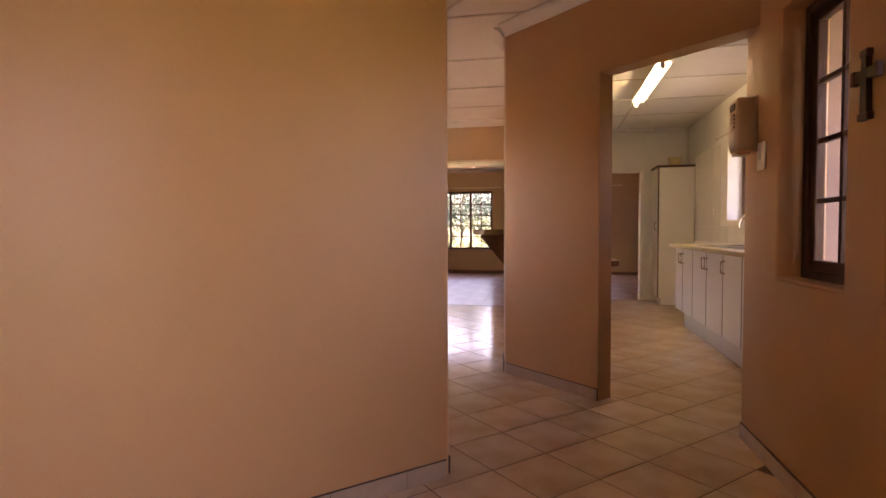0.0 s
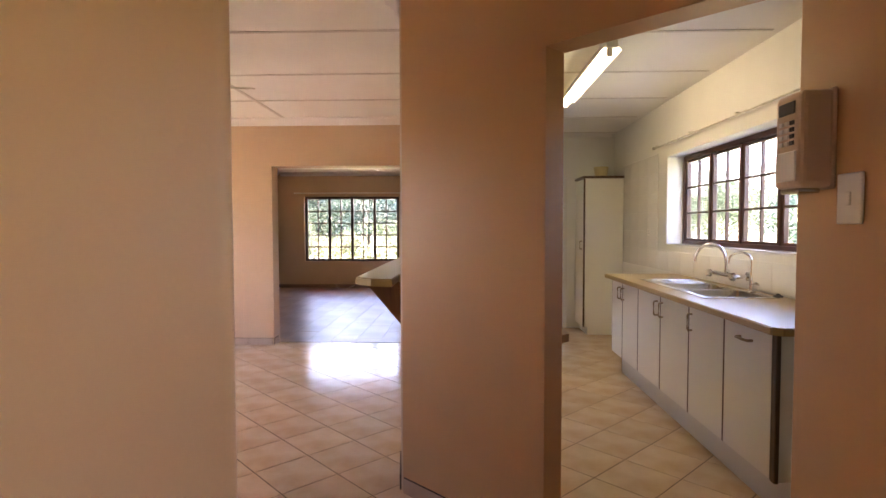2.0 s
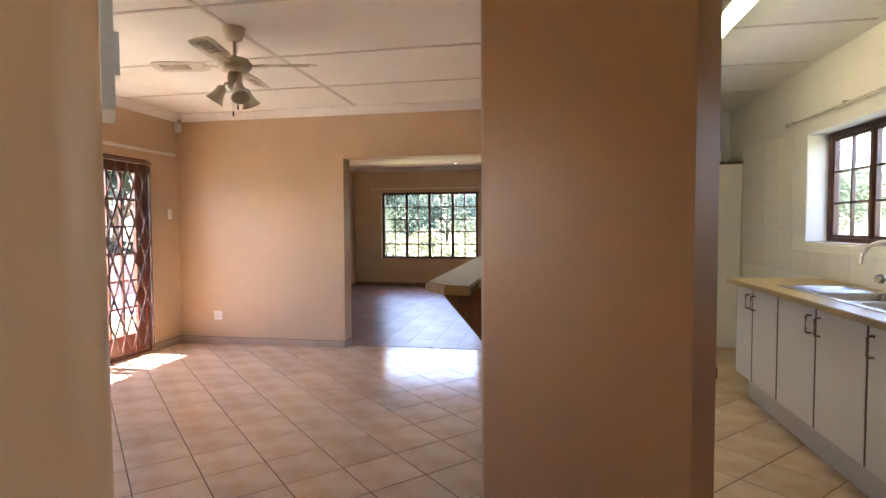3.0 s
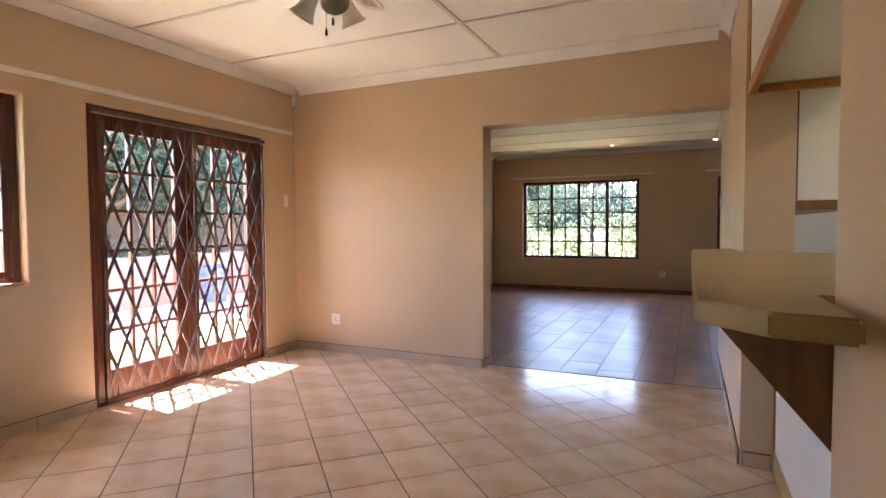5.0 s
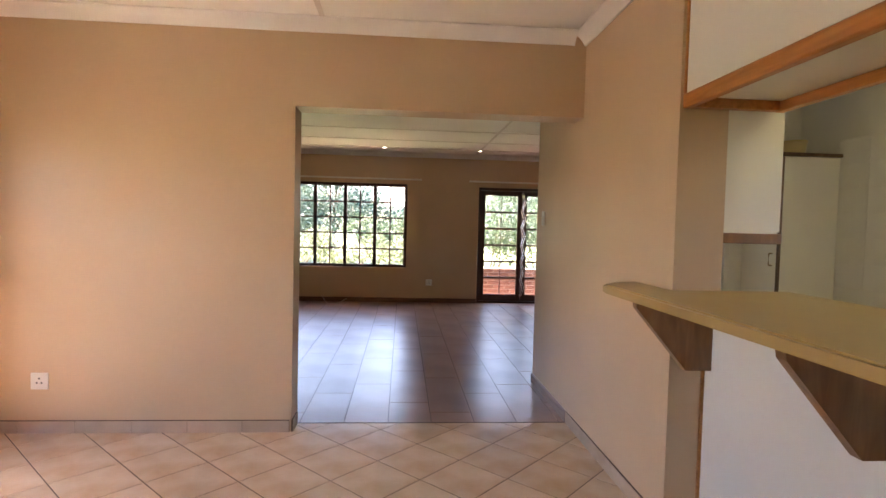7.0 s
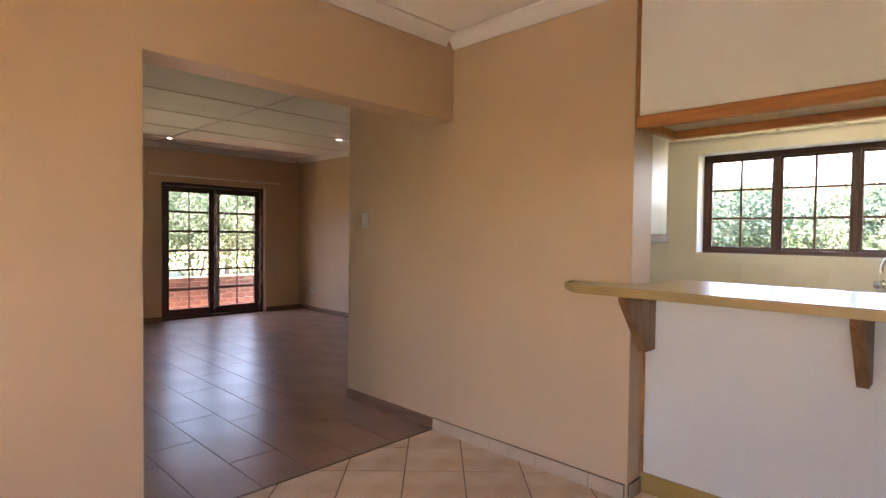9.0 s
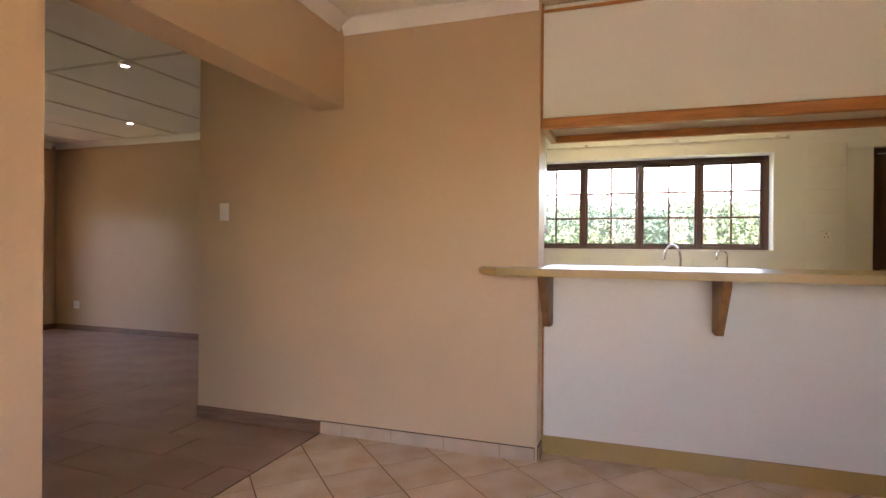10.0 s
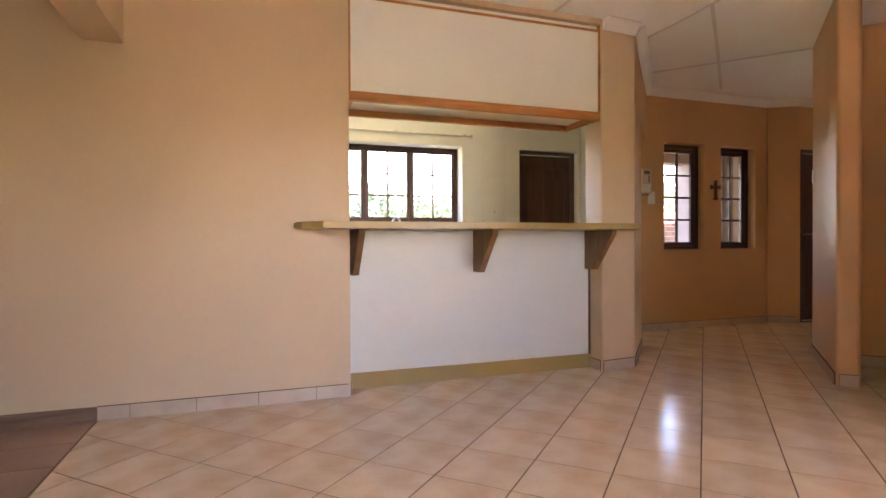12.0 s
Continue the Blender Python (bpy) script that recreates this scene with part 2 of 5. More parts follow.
def wall(name, p0, p1, thick, z1, openings=(), material=None, label="", z0=0.0):
    """A wall whose seen face runs from p0 to p1; its thickness lies to the right of that way. openings: (from, to, bottom, top)."""
    p0, p1 = Vector((*p0, 0)), Vector((*p1, 0))
    length = (p1 - p0).length
    u = (p1 - p0) / length
    n = Vector((u.y, -u.x, 0)) * thick
    us = sorted({0.0, length, *(v for o in openings for v in o[:2])})
    zs = sorted({z0, z1, *(v for o in openings for v in o[2:4])})
    full = {(i, k) for i in range(len(us) - 1) for k in range(len(zs) - 1)
            if not any(o[0] - 1e-6 <= us[i] and us[i + 1] <= o[1] + 1e-6 and o[2] - 1e-6 <= zs[k] and zs[k + 1] <= o[3] + 1e-6 for o in openings)}
    bm = bmesh.new()
    cache = {}

    def v(i, k, s):
        if (i, k, s) not in cache:
            cache[i, k, s] = bm.verts.new(p0 + u * us[i] + n * s + Vector((0, 0, zs[k])))
        return cache[i, k, s]
    for i, k in full:
        bm.faces.new((v(i, k, 0), v(i, k + 1, 0), v(i + 1, k + 1, 0), v(i + 1, k, 0)))
        bm.faces.new((v(i, k, 1), v(i + 1, k, 1), v(i + 1, k + 1, 1), v(i, k + 1, 1)))
        for di, dk, a, b in ((-1, 0, (i, k), (i, k + 1)), (1, 0, (i + 1, k), (i + 1, k + 1)), (0, -1, (i, k), (i + 1, k)), (0, 1, (i, k + 1), (i + 1, k + 1))):
            if (i + di, k + dk) not in full:
                bm.faces.new((v(*a, 0), v(*b, 0), v(*b, 1), v(*a, 1)))
    bmesh.ops.recalc_face_normals(bm, faces=bm.faces[:])
    sharp = [e for e in bm.edges if len(e.link_faces) == 2 and e.calc_face_angle(0) > 1.0]
    bmesh.ops.bevel(bm, geom=sharp, offset=0.012, segments=3, affect="EDGES", profile=0.5, clamp_overlap=True)
    return solid(name, bm, material or M_WALL, label, "wall", "structure", smooth=True)


# ---- the house: walls, ceiling, floors ----
CEIL = 2.64
DIAG0, DIAG1 = (-0.455, 5.075), (0.88, 3.85)
DIAGL = math.dist(DIAG0, DIAG1)
JAMB = 0.865                           # along the diagonal wall to the kitchen doorway
OWC = (-0.55, 3.285)
STUB = (-1.378, 4.18)
S2 = math.sqrt(0.5)

wall("wall_west", (-4.40, -1.2), (-4.40, 14.57), -0.24, CEIL, [(6.48 + 1.2, 8.11 + 1.2, 0, 2.08), (5.0 + 1.2, 6.1 + 1.2, 0.9, 2.05)], label="beige painted plaster wall with the patio doors")
wall("wall_dining_north", (-4.40, 8.55), (-0.50, 8.55), -0.20, CEIL, [(-2.37 + 4.40, 3.90, 0, 2.095)], label="beige painted wall with a wide opening to the lounge")
wall("wall_hatch", (-0.50, 9.70), (-0.50, 5.41), -0.22, CEIL, [(9.70 - 7.30, 4.29, 0, 2.60)], label="beige painted wall with the kitchen serving hatch")
wall("wall_kitchen_door", DIAG0, DIAG1, -0.13, CEIL, [(JAMB, DIAGL, 0, 2.09)], M_WALL_WARMLIT, label="beige painted diagonal wall with the kitchen doorway")
wall("wall_hall_east", (0.88, 4.03), (0.88, 2.10), -0.20, CEIL, [(0.42, 0.99, 0.875, 2.07), (1.225, 1.745, 0.875, 2.07)], M_WALL_WARMLIT, label="beige painted hall wall with two small windows")
wall("wall_hall_splay", (0.88, 2.10), (0.71, 1.82), -0.2, CEIL, material=M_WALL_WARMLIT, label="short splayed beige wall beside the front door")
# the second opening is unseen, added to light the hall's west wall
wall("wall_hall_entrance", (0.71, 1.82), (0.71, -1.2), -0.2, CEIL, [(0.05, 0.95, 0, 2.06), (1.35, 2.40, 0, 2.20)], M_WALL_WARMLIT, label="beige painted wall with the front door")
wall("wall_hall_south", (0.71, -1.2), (-4.40, -1.2), -0.2, CEIL, material=M_WALL_WARMLIT, label="beige painted wall at the end of the hall")


def wall_poly(name, pts, label, material=None, soft=0.03):
    """A wall of any plan with softly rounded upright corners."""
    bm = prism(bmesh.new(), [(x, y, 0) for x, y in pts], (0, 0, CEIL))
    up = [e for e in bm.edges if abs(e.verts[0].co.z - e.verts[1].co.z) > 1]
    bmesh.ops.bevel(bm, geom=up, offset=soft, segments=5, affect="EDGES", profile=0.5)
    return solid(name, bm, material or M_WALL_WARMLIT, label, "wall", "structure", smooth=True)


def off(p, a, b):
    """p moved a metres along (-1, 1) and b metres along (-1, -1)."""
    return p[0] - S2 * (a + b), p[1] + S2 * (a - b)


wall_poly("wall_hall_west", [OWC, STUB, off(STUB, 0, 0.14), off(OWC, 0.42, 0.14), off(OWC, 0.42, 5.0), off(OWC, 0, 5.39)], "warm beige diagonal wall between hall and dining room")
wall_poly("wall_hatch_pillar", [(-0.50, 5.41), (-0.466, 5.086), (-0.38, 5.012), (-0.28, 5.16), (-0.28, 5.41)], "beige painted pillar between hatch and diagonal wall", M_WALL, 0.018)
wall("wall_lounge_north", (-4.64, 14.57), (2.15, 14.57), -0.24, CEIL, [(-3.775 + 4.64, -1.60 + 4.64, 0.605, 2.09), (-0.33 + 4.64, 1.30 + 4.64, 0, 2.075)], label="beige painted lounge wall with window and garden door")
wall("wall_lounge_east", (1.95, 14.57), (1.95, 9.85), -0.2, CEIL, label="beige painted lounge side wall")
wall("wall_kitchen_north", (-0.28, 9.70), (2.14, 9.70), -0.15, CEIL, [(0.75, 1.55, 0, 2.03)], M_KWALL, label="white kitchen wall with a doorway to the lounge")
wall("wall_kitchen_east", (1.90, 9.70), (1.90, 4.00), -0.24, CEIL, [(9.70 - 7.82, 9.70 - 5.60, 1.20, 2.08), (9.70 - 4.86, 9.70 - 4.06, 0, 2.09)], M_KWALL, label="white kitchen wall with a wide window and back door")
wall("wall_kitchen_south", (2.14, 4.00), (1.082, 4.00), -0.15, CEIL, material=M_KWALL, label="white kitchen end wall")

# ---- ceiling, cornice ----
bm = B(-4.62, 2.12, -1.38, 14.79, CEIL, CEIL + 0.12)
for x in (-2.2,):
    quadbox(bm, x - 0.016, x + 0.016, 4.83, 8.55, CEIL - 0.007, CEIL + 0.01)
for y in (4.83, 5.81, 6.77, 7.66):
    quadbox(bm, -4.39, -0.5 if y > 5.2 else -0.2, y - 0.013, y + 0.013, CEIL - 0.006, CEIL + 0.01)
for y in (9.6, 10.5, 11.4, 12.3, 13.2, 14.0):
    quadbox(bm, -4.39, 1.94, y - 0.013, y + 0.013, CEIL - 0.006, CEIL + 0.01)
for y in (5.0, 5.9, 6.8, 7.7, 8.6):
    quadbox(bm, -0.27, 1.84, y - 0.013, y + 0.013, CEIL - 0.006, CEIL + 0.01)
quadbox(bm, -0.42, -0.39, 9.86, 14.55, CEIL - 0.007, CEIL + 0.01)
quadbox(bm, 0.85, 0.88, 4.2, 9.69, CEIL - 0.007, CEIL + 0.01)
for (xa, ya), (xb, yb) in (((0.50, 4.24), (-0.56, 3.29)), ((-0.03, 3.79), (-0.95, 4.81)), ((0.65, 3.05), (-0.03, 3.79))):
    wx, wy = Vector((ya - yb, xb - xa)).normalized() * 0.013
    prism(bm, [(xa + wx, ya + wy, CEIL - 0.005), (xb + wx, yb + wy, CEIL - 0.005), (xb - wx, yb - wy, CEIL - 0.005), (xa - wx, ya - wy, CEIL - 0.005)], (0, 0, 0.012))
ceiling = solid("ceiling", bm, M_CEIL, "off-white boarded ceiling with thin cover strips", "ceiling", "structure")
ceiling.data.materials.append(M_STRIP)
for p in ceiling.data.polygons:
    if p.index >= 6:
        p.material_index = 1


def cornice(p0, p1, size=0.08, material=None):
    """A coved plaster moulding; the room lies to the right of the way from p0 to p1."""
    a, b = Vector((*p0, CEIL)), Vector((*p1, CEIL))
    u = (b - a).normalized()
    n = Vector((u.y, -u.x, 0))
    prof = [(0, -size), (0.012, -size), (0.02, -size + 0.016), (0.032, -0.045), (0.05, -0.026), (size - 0.018, -0.018), (size, -0.01), (size, 0.0), (0, 0.0)]
    bm = prism(bmesh.new(), [a + n * (d + 0.001) + Vector((0, 0, z - 0.001)) for d, z in prof], b - a)
    return solid("cornice", bm, material or M_CORNICE, "white coved plaster cornice under the ceiling", "cornice", "structure")


cornice((-4.40, 0.0), (-4.40, 8.55))
cornice((-4.32, 8.55), (-0.58, 8.55))
cornice((-0.50, 8.55), (-0.50, 7.31))
cornice((-0.50, 5.40), (-0.467, 5.085))
cornice(DIAG0, DIAG1)
cornice((0.88, 3.87), (0.88, 2.10))
cornice((0.88, 2.10), (0.71, 1.82))
cornice((0.71, 1.82), (0.71, -1.2))
cornice((-4.40, 8.75), (-4.40, 14.57))
cornice((-4.32, 14.57), (1.87, 14.57))
cornice((1.95, 14.57), (1.95, 9.85))
cornice((-0.50, 9.70), (-0.50, 8.75))
cornice((-0.28, 9.70), (1.85, 9.70), 0.05)

# ---- openings: windows and doors ----
SIDE = {"N": lambda p, u, v: (u, p + v), "E": lambda p, u, v: (p + v, u), "W": lambda p, u, v: (p - v, u)}


def bx(side, p, u0, u1, v0, v1, z0, z1, bevel=0.0):
    """A box given along a wall (u), outwards from its face (v) and up."""
    a, b = SIDE[side](p, u0, v0), SIDE[side](p, u1, v1)
    return B(a[0], b[0], a[1], b[1], z0, z1, bevel, 1)


def frame_bm(side, p, u0, u1, v0, v1, z0, z1, w, sill=None):
    bm = bmesh.new()
    for a in ((u0, u0 + w, z0, z1), (u1 - w, u1, z0, z1), (u0 + w, u1 - w, z1 - w, z1), (u0 + w, u1 - w, z0, z0 + (w if sill is None else sill))):
        x, y = SIDE[side](p, a[0], v0), SIDE[side](p, a[1], v1)
        quadbox(bm, min(x[0], y[0]), max(x[0], y[0]), min(x[1], y[1]), max(x[1], y[1]), a[2], a[3], 0.004, 1)
    return bm


def glazed_leaf(owner, name, side, p, u0, u1, v, z0, z1, cols, rows, stile, bottom, material, depth=0.04, bar=0.022, hbar=None):
    """A casement or door leaf with glazing bars and panes."""
    hbar = hbar or bar
    leaf = part(name, frame_bm(side, p, u0, u1, v, v + depth, z0, z1, stile, bottom), material, owner)
    a0, a1, b0, b1 = u0 + stile, u1 - stile, z0 + bottom, z1 - stile
    for i in range(1, cols):
        c = a0 + (a1 - a0) * i / cols
        part("glazing_bar", bx(side, p, c - bar / 2, c + bar / 2, v + 0.006, v + depth - 0.006, b0, b1, 0.003), material, leaf)
    for k in range(1, rows):
        c = b0 + (b1 - b0) * k / rows
        part("glazing_bar", bx(side, p, a0, a1, v + 0.008, v + depth - 0.008, c - hbar / 2, c + hbar / 2, 0.003), material, leaf)
    for i in range(cols):
        for k in range(rows):
            pu = [a0 + (a1 - a0) * (i + d) / cols for d in (0, 1)]
            pz = [b0 + (b1 - b0) * (k + d) / rows for d in (0, 1)]
            pane = part("pane", bx(side, p, *pu, v + depth / 2 - 0.002, v + depth / 2 + 0.002, *pz), M_GLASS, leaf)
            pane.visible_shadow = False
    return leaf


def window(name, side, p, u0, u1, z0, z1, n, cols, rows, depth, label, stile=0.036, bar=0.018):
    x, y = SIDE[side](p, (u0 + u1) / 2, depth)
    w = thing(name, (x, y, z0), label, "window", kind="structure")
    part("window_frame", frame_bm(side, p, u0, u1, depth, depth + 0.07, z0, z1, 0.045), M_FRAME, w)
    step = (u1 - u0 - 0.09) / n
    for i in range(n):
        a = u0 + 0.045 + step * i
        if i:
            part("mullion", bx(side, p, a - 0.018, a + 0.018, depth + 0.001, depth + 0.065, z0 + 0.045, z1 - 0.045, 0.004), M_FRAME, w)
        glazed_leaf(w, "casement", side, p, a + (0.019 if i else 0.001), a + step - (0.019 if i < n - 1 else 0.001), depth + 0.012, z0 + 0.046, z1 - 0.046, cols, rows, stile, stile, M_FRAME, 0.04, bar)
    part("window_sill", bx(side, p, u0 - 0.0, u1 + 0.0, 0.002, depth - 0.002, z0 + 0.001, z0 + 0.012), M_WALL if side == "N" else M_WALL_WARMLIT if p < 1 else M_KTILE, w)
    return w


window("window_1", "N", 14.57, -3.775, -1.60, 0.605, 2.09, 4, 2, 5, 0.06, "wide dark-stained wooden lounge window with small panes", 0.012, 0.026)
window("window_2", "E", 1.90, 5.60, 7.82, 1.20, 2.08, 4, 2, 3, 0.16, "dark-stained wooden kitchen window above the sink", 0.022)
window("window_3", "E", 0.88, 3.04, 3.61, 0.875, 2.07, 1, 2, 4, 0.10, "narrow dark-stained hall window with small panes", 0.045, 0.022)
window("window_4", "E", 0.88, 2.285, 2.805, 0.875, 2.07, 1, 2, 4, 0.10, "narrow dark-stained hall window beside the cross", 0.045, 0.022)
window("window_5", "W", -4.40, 5.0, 6.1, 0.9, 2.05, 2, 2, 4, 0.08, "dark-stained dining room window beside the patio doors")


def handle_bm(at, along, out, size=0.1, r=0.005):
    """A bow handle: a bar with two bent feet."""
    at, along, out = Vector(at), Vector(along), Vector(out)
    pts = [at - along * size / 2, at - along * size / 2 + out * 0.8, at - along * size * 0.4 + out, at + along * size * 0.4 + out, at + along * size / 2 + out * 0.8, at + along * size / 2]
    return sweep(bmesh.new(), pts, r, 8)


def double_door(name, side, p, u0, u1, z1, depth, cols, rows, material, bottom, label):
    x, y = SIDE[side](p, (u0 + u1) / 2, depth)
    d = thing(name, (x, y, 0), label, "door", kind="structure")
    bm = frame_bm(side, p, u0, u1, depth, depth + 0.09, 0.0, z1, 0.05, 0.03)
    part("door_frame", bm, material, d)
    mid = (u0 + u1) / 2
    for a, b in ((u0 + 0.052, mid - 0.002), (mid + 0.002, u1 - 0.052)):
        leaf = glazed_leaf(d, "door_leaf", side, p, a, b, depth + 0.03, 0.033, z1 - 0.053, cols, rows, 0.105 if side == "W" else 0.085, bottom, material, 0.044, 0.022 if side == "W" else 0.016, 0.024 if side == "W" else 0.034)
    hx, hy = SIDE[side](p, mid + 0.045, depth + 0.03)
    out = Vector((*SIDE[side](0, 0, -0.04), 0))
    al = Vector((*SIDE[side](0, 1, 0), 0)) if side != "E" else Vector((0, 1, 0))
    part("lever_handle", sweep(bmesh.new(), [(hx, hy, 1.03), Vector((hx, hy, 1.03)) + out, Vector((hx, hy, 1.03)) + out + al * 0.1], 0.007, 8), M_BRASSY, d)
    part("lock_plate", B(hx - 0.006, hx + 0.006, hy - 0.018, hy + 0.018, 0.92, 1.12, 0.002, 1) if side == "W" else B(hx - 0.018, hx + 0.018, hy - 0.006, hy + 0.006, 0.92, 1.12, 0.002, 1), M_BRASSY, d)
    return d


double_door("door_1", "W", -4.40, 6.48, 8.11, 2.08, 0.035, 3, 6, M_DOORW, 0.20, "red-brown hardwood glazed patio double doors, closed")
double_door("door_2", "N", 14.57, -0.33, 1.30, 2.075, 0.08, 2, 6, M_FRAME, 0.12, "dark-stained glazed garden double doors, closed")


def panel_door(name, side, p, u0, u1, z1, depth, label, knob):
    x, y = SIDE[side](p, (u0 + u1) / 2, depth)
    d = thing(name, (x, y, 0), label, "door", kind="structure")
    part("door_frame", frame_bm(side, p, u0, u1, depth, depth + 0.09, 0.0, z1, 0.045, 0.02), M_FRAME, d)
    leaf = part("door_leaf", bx(side, p, u0 + 0.048, u1 - 0.048, depth + 0.035, depth + 0.07, 0.022, z1 - 0.048, 0.003), M_FRAME, d)
    w = (u1 - u0 - 0.096)
    for a, b in ((0.12, 0.46), (0.54, 0.88)):
        for c, e in ((0.18, 0.85), (1.0, z1 - 0.2)):
            part("raised_panel", bx(side, p, u0 + 0.048 + w * a, u0 + 0.048 + w * b, depth + 0.024, depth + 0.036, c, e, 0.006), M_FRAME, leaf)
    hx, hy = SIDE[side](p, knob, depth + 0.03)
    part("lever_handle", sweep(bmesh.new(), [(hx, hy, 1.05), (hx - 0.05, hy, 1.05), (hx - 0.05, hy + (0.1 if knob < (u0 + u1) / 2 else -0.1), 1.05)], 0.008, 8), M_BRASSY, d)
    return d


panel_door("door_3", "E", 1.90, 4.06, 4.86, 2.09, 0.06, "dark brown panelled wooden kitchen back door, closed", 4.77)
panel_door("door_4", "E", 0.71, 0.87, 1.77, 2.06, 0.01, "dark brown panelled wooden front door, closed", 1.67)

# white frame round the doorway from the kitchen to the lounge
d = thing("door_5", (0.87, 9.70, 0), "white-painted door frame without a door", "door frame", kind="structure")
bm = bmesh.new()
for a in ((0.47, 0.52, 0, 2.03), (1.22, 1.27, 0, 2.03), (0.52, 1.22, 1.98, 2.03)):
    quadbox(bm, a[0], a[1], 9.685, 9.865, a[2], a[3], 0.004, 1)
part("door_frame", bm, M_PANEL, d)

# folding trellis gate across the patio doors
gate = thing("trellis_gate", (-4.388, 7.31, 0), "closed expanding metal trellis gate in front of patio doors", "security gate")
G0, G1, GZ0, GZ1, GW, GH = 6.55, 8.07, 0.10, 2.00, 0.152, 0.385
slope = GH / GW
for k in range(int((G1 - G0) / GW + (GZ1 - GZ0) / GH) + 2):
    for sgn in (1, -1):
        c = G0 - (GZ1 - GZ0) / slope + k * GW
        pts = []
        for z in (GZ0, GZ1):
            u = c + (z - GZ0) / slope
            pts.append((u, z))
        (ua, za), (ub, zb) = pts
        if ua < G0:
            za, ua = za + (G0 - ua) * slope, G0
        if ub > G1:
            zb, ub = zb - (ub - G1) * slope, G1
        if zb - za < 0.05:
            continue
        if sgn < 0:
            ua, ub = G0 + G1 - ua, G0 + G1 - ub
        p0, p1 = Vector((-4.388 + 0.006 * sgn, ua, za)), Vector((-4.388 + 0.006 * sgn, ub, zb))
        dv = (p1 - p0).normalized()
        side_v = Vector((0, -dv.z, dv.y)) * 0.0125
        bm = prism(bmesh.new(), [p0 + side_v - Vector((0.002, 0, 0)), p1 + side_v - Vector((0.002, 0, 0)), p1 - side_v - Vector((0.002, 0, 0)), p0 - side_v - Vector((0.002, 0, 0))], (0.004, 0, 0))
        part("gate_bar", bm, M_GATE, gate)
for u in (G0, (G0 + G1) / 2, G1):
    part("gate_upright", B(-4.400, -4.376, u - 0.009, u + 0.009, 0.03, 2.0, 0.003, 1), M_GATE, gate)
part("top_track", B(-4.402, -4.374, 6.49, 8.10, 2.02, 2.05, 0.003, 1), M_GATE, gate)
for i in range(9):
    u = G0 + (G1 - G0) * (i + 0.5) / 9
    part("gate_foot", rod(rod(bmesh.new(), (-4.388, u, 0.075), (-4.388, u, 0.125), 0.006, None, 8), (-4.388, u, 0.06), (-4.388, u, 0.076), 0.012, 0.009, 8), M_GATE, gate)

# folded trellis gate at the garden doors
gate2 = thing("trellis_gate", (1.2, 14.60, 0), "expanding trellis gate folded open beside the garden doors", "security gate")
for j, u in enumerate((0.475, 0.51, 1.215, 1.245)):
    bm = bmesh.new()
    pts = [(u + (0.03 if k % 2 else -0.03), 14.605 + 0.004 * j, 0.12 + 0.155 * k) for k in range(13)]
    sweep(bm, pts, 0.006, 6)
    part("gate_bar", bm, M_STEEL, gate2, "bare steel folded gate bar")
part("gate_foot", B(0.38, 0.60, 14.57, 14.60, 0.03, 0.05, 0.003, 1), M_GATE, gate2)

# ---- serving hatch ----
bar = thing("bar_counter", (-0.4, 6.375, 0), "olive-beige laminate bar counter over a white front", "counter")
top = [(-0.515, 7.64), (-0.63, 7.60), (-0.735, 7.49), (-0.735, 5.27), (-0.63, 5.16), (-0.515, 5.13), (-0.515, 5.42), (0.02, 5.42), (0.02, 7.29), (-0.515, 7.29)]
bm = prism(bmesh.new(), [(x, y, 1.063) for x, y in top], (0, 0, 0.042))
bmesh.ops.bevel(bm, geom=[e for e in bm.edges if abs(e.verts[0].co.z - e.verts[1].co.z) < 1e-4], offset=0.006, segments=2, affect="EDGES")
part("worktop", bm, M_LAMI, bar)
for (xa, ya), (xb, yb) in zip(top[:5], top[1:6]):
    u = Vector((xb - xa, yb - ya, 0)).normalized()
    n = Vector((u.y, -u.x, 0)) * -1.0
    n = n if n.x < 0 or abs(n.x) < 0.2 else -n
    a_, b_ = Vector((xa, ya, 1.070)), Vector((xb, yb, 1.070))
    part("edge_band", prism(bmesh.new(), [a_, b_, b_ + n * 0.003, a_ + n * 0.003], (0, 0, 0.028)), M_LAMIE, bar)


part("front_board", B(-0.345, -0.31, 5.415, 7.295, 0.105, 1.06), M_PANEL, bar)
part("kickboard", B(-0.352, -0.312, 5.412, 7.298, 0.0, 0.105, 0.002, 1), M_LAMI, bar, "olive laminate kickboard")
part("edge_strip", B(-0.356, -0.33, 7.286, 7.2985, 0.106, 1.06), M_EDGE, bar, "red-brown wooden edge strip")
part("edge_strip", B(-0.356, -0.33, 5.4115, 5.424, 0.106, 1.06), M_BROWN, bar, "brown wooden edge strip")


def bracket(y):
    pts = [(-0.347, y - 0.02, 1.062), (-0.69, y - 0.02, 1.062), (-0.685, y - 0.02, 1.03), (-0.46, y - 0.02, 0.765), (-0.347, y - 0.02, 0.765)]
    return part("bracket", prism(bmesh.new(), pts, (0, 0.04, 0)), M_BRACK, bar, "brown triangular board bracket")


for y in (7.255, 6.37, 5.438):
    bracket(y)

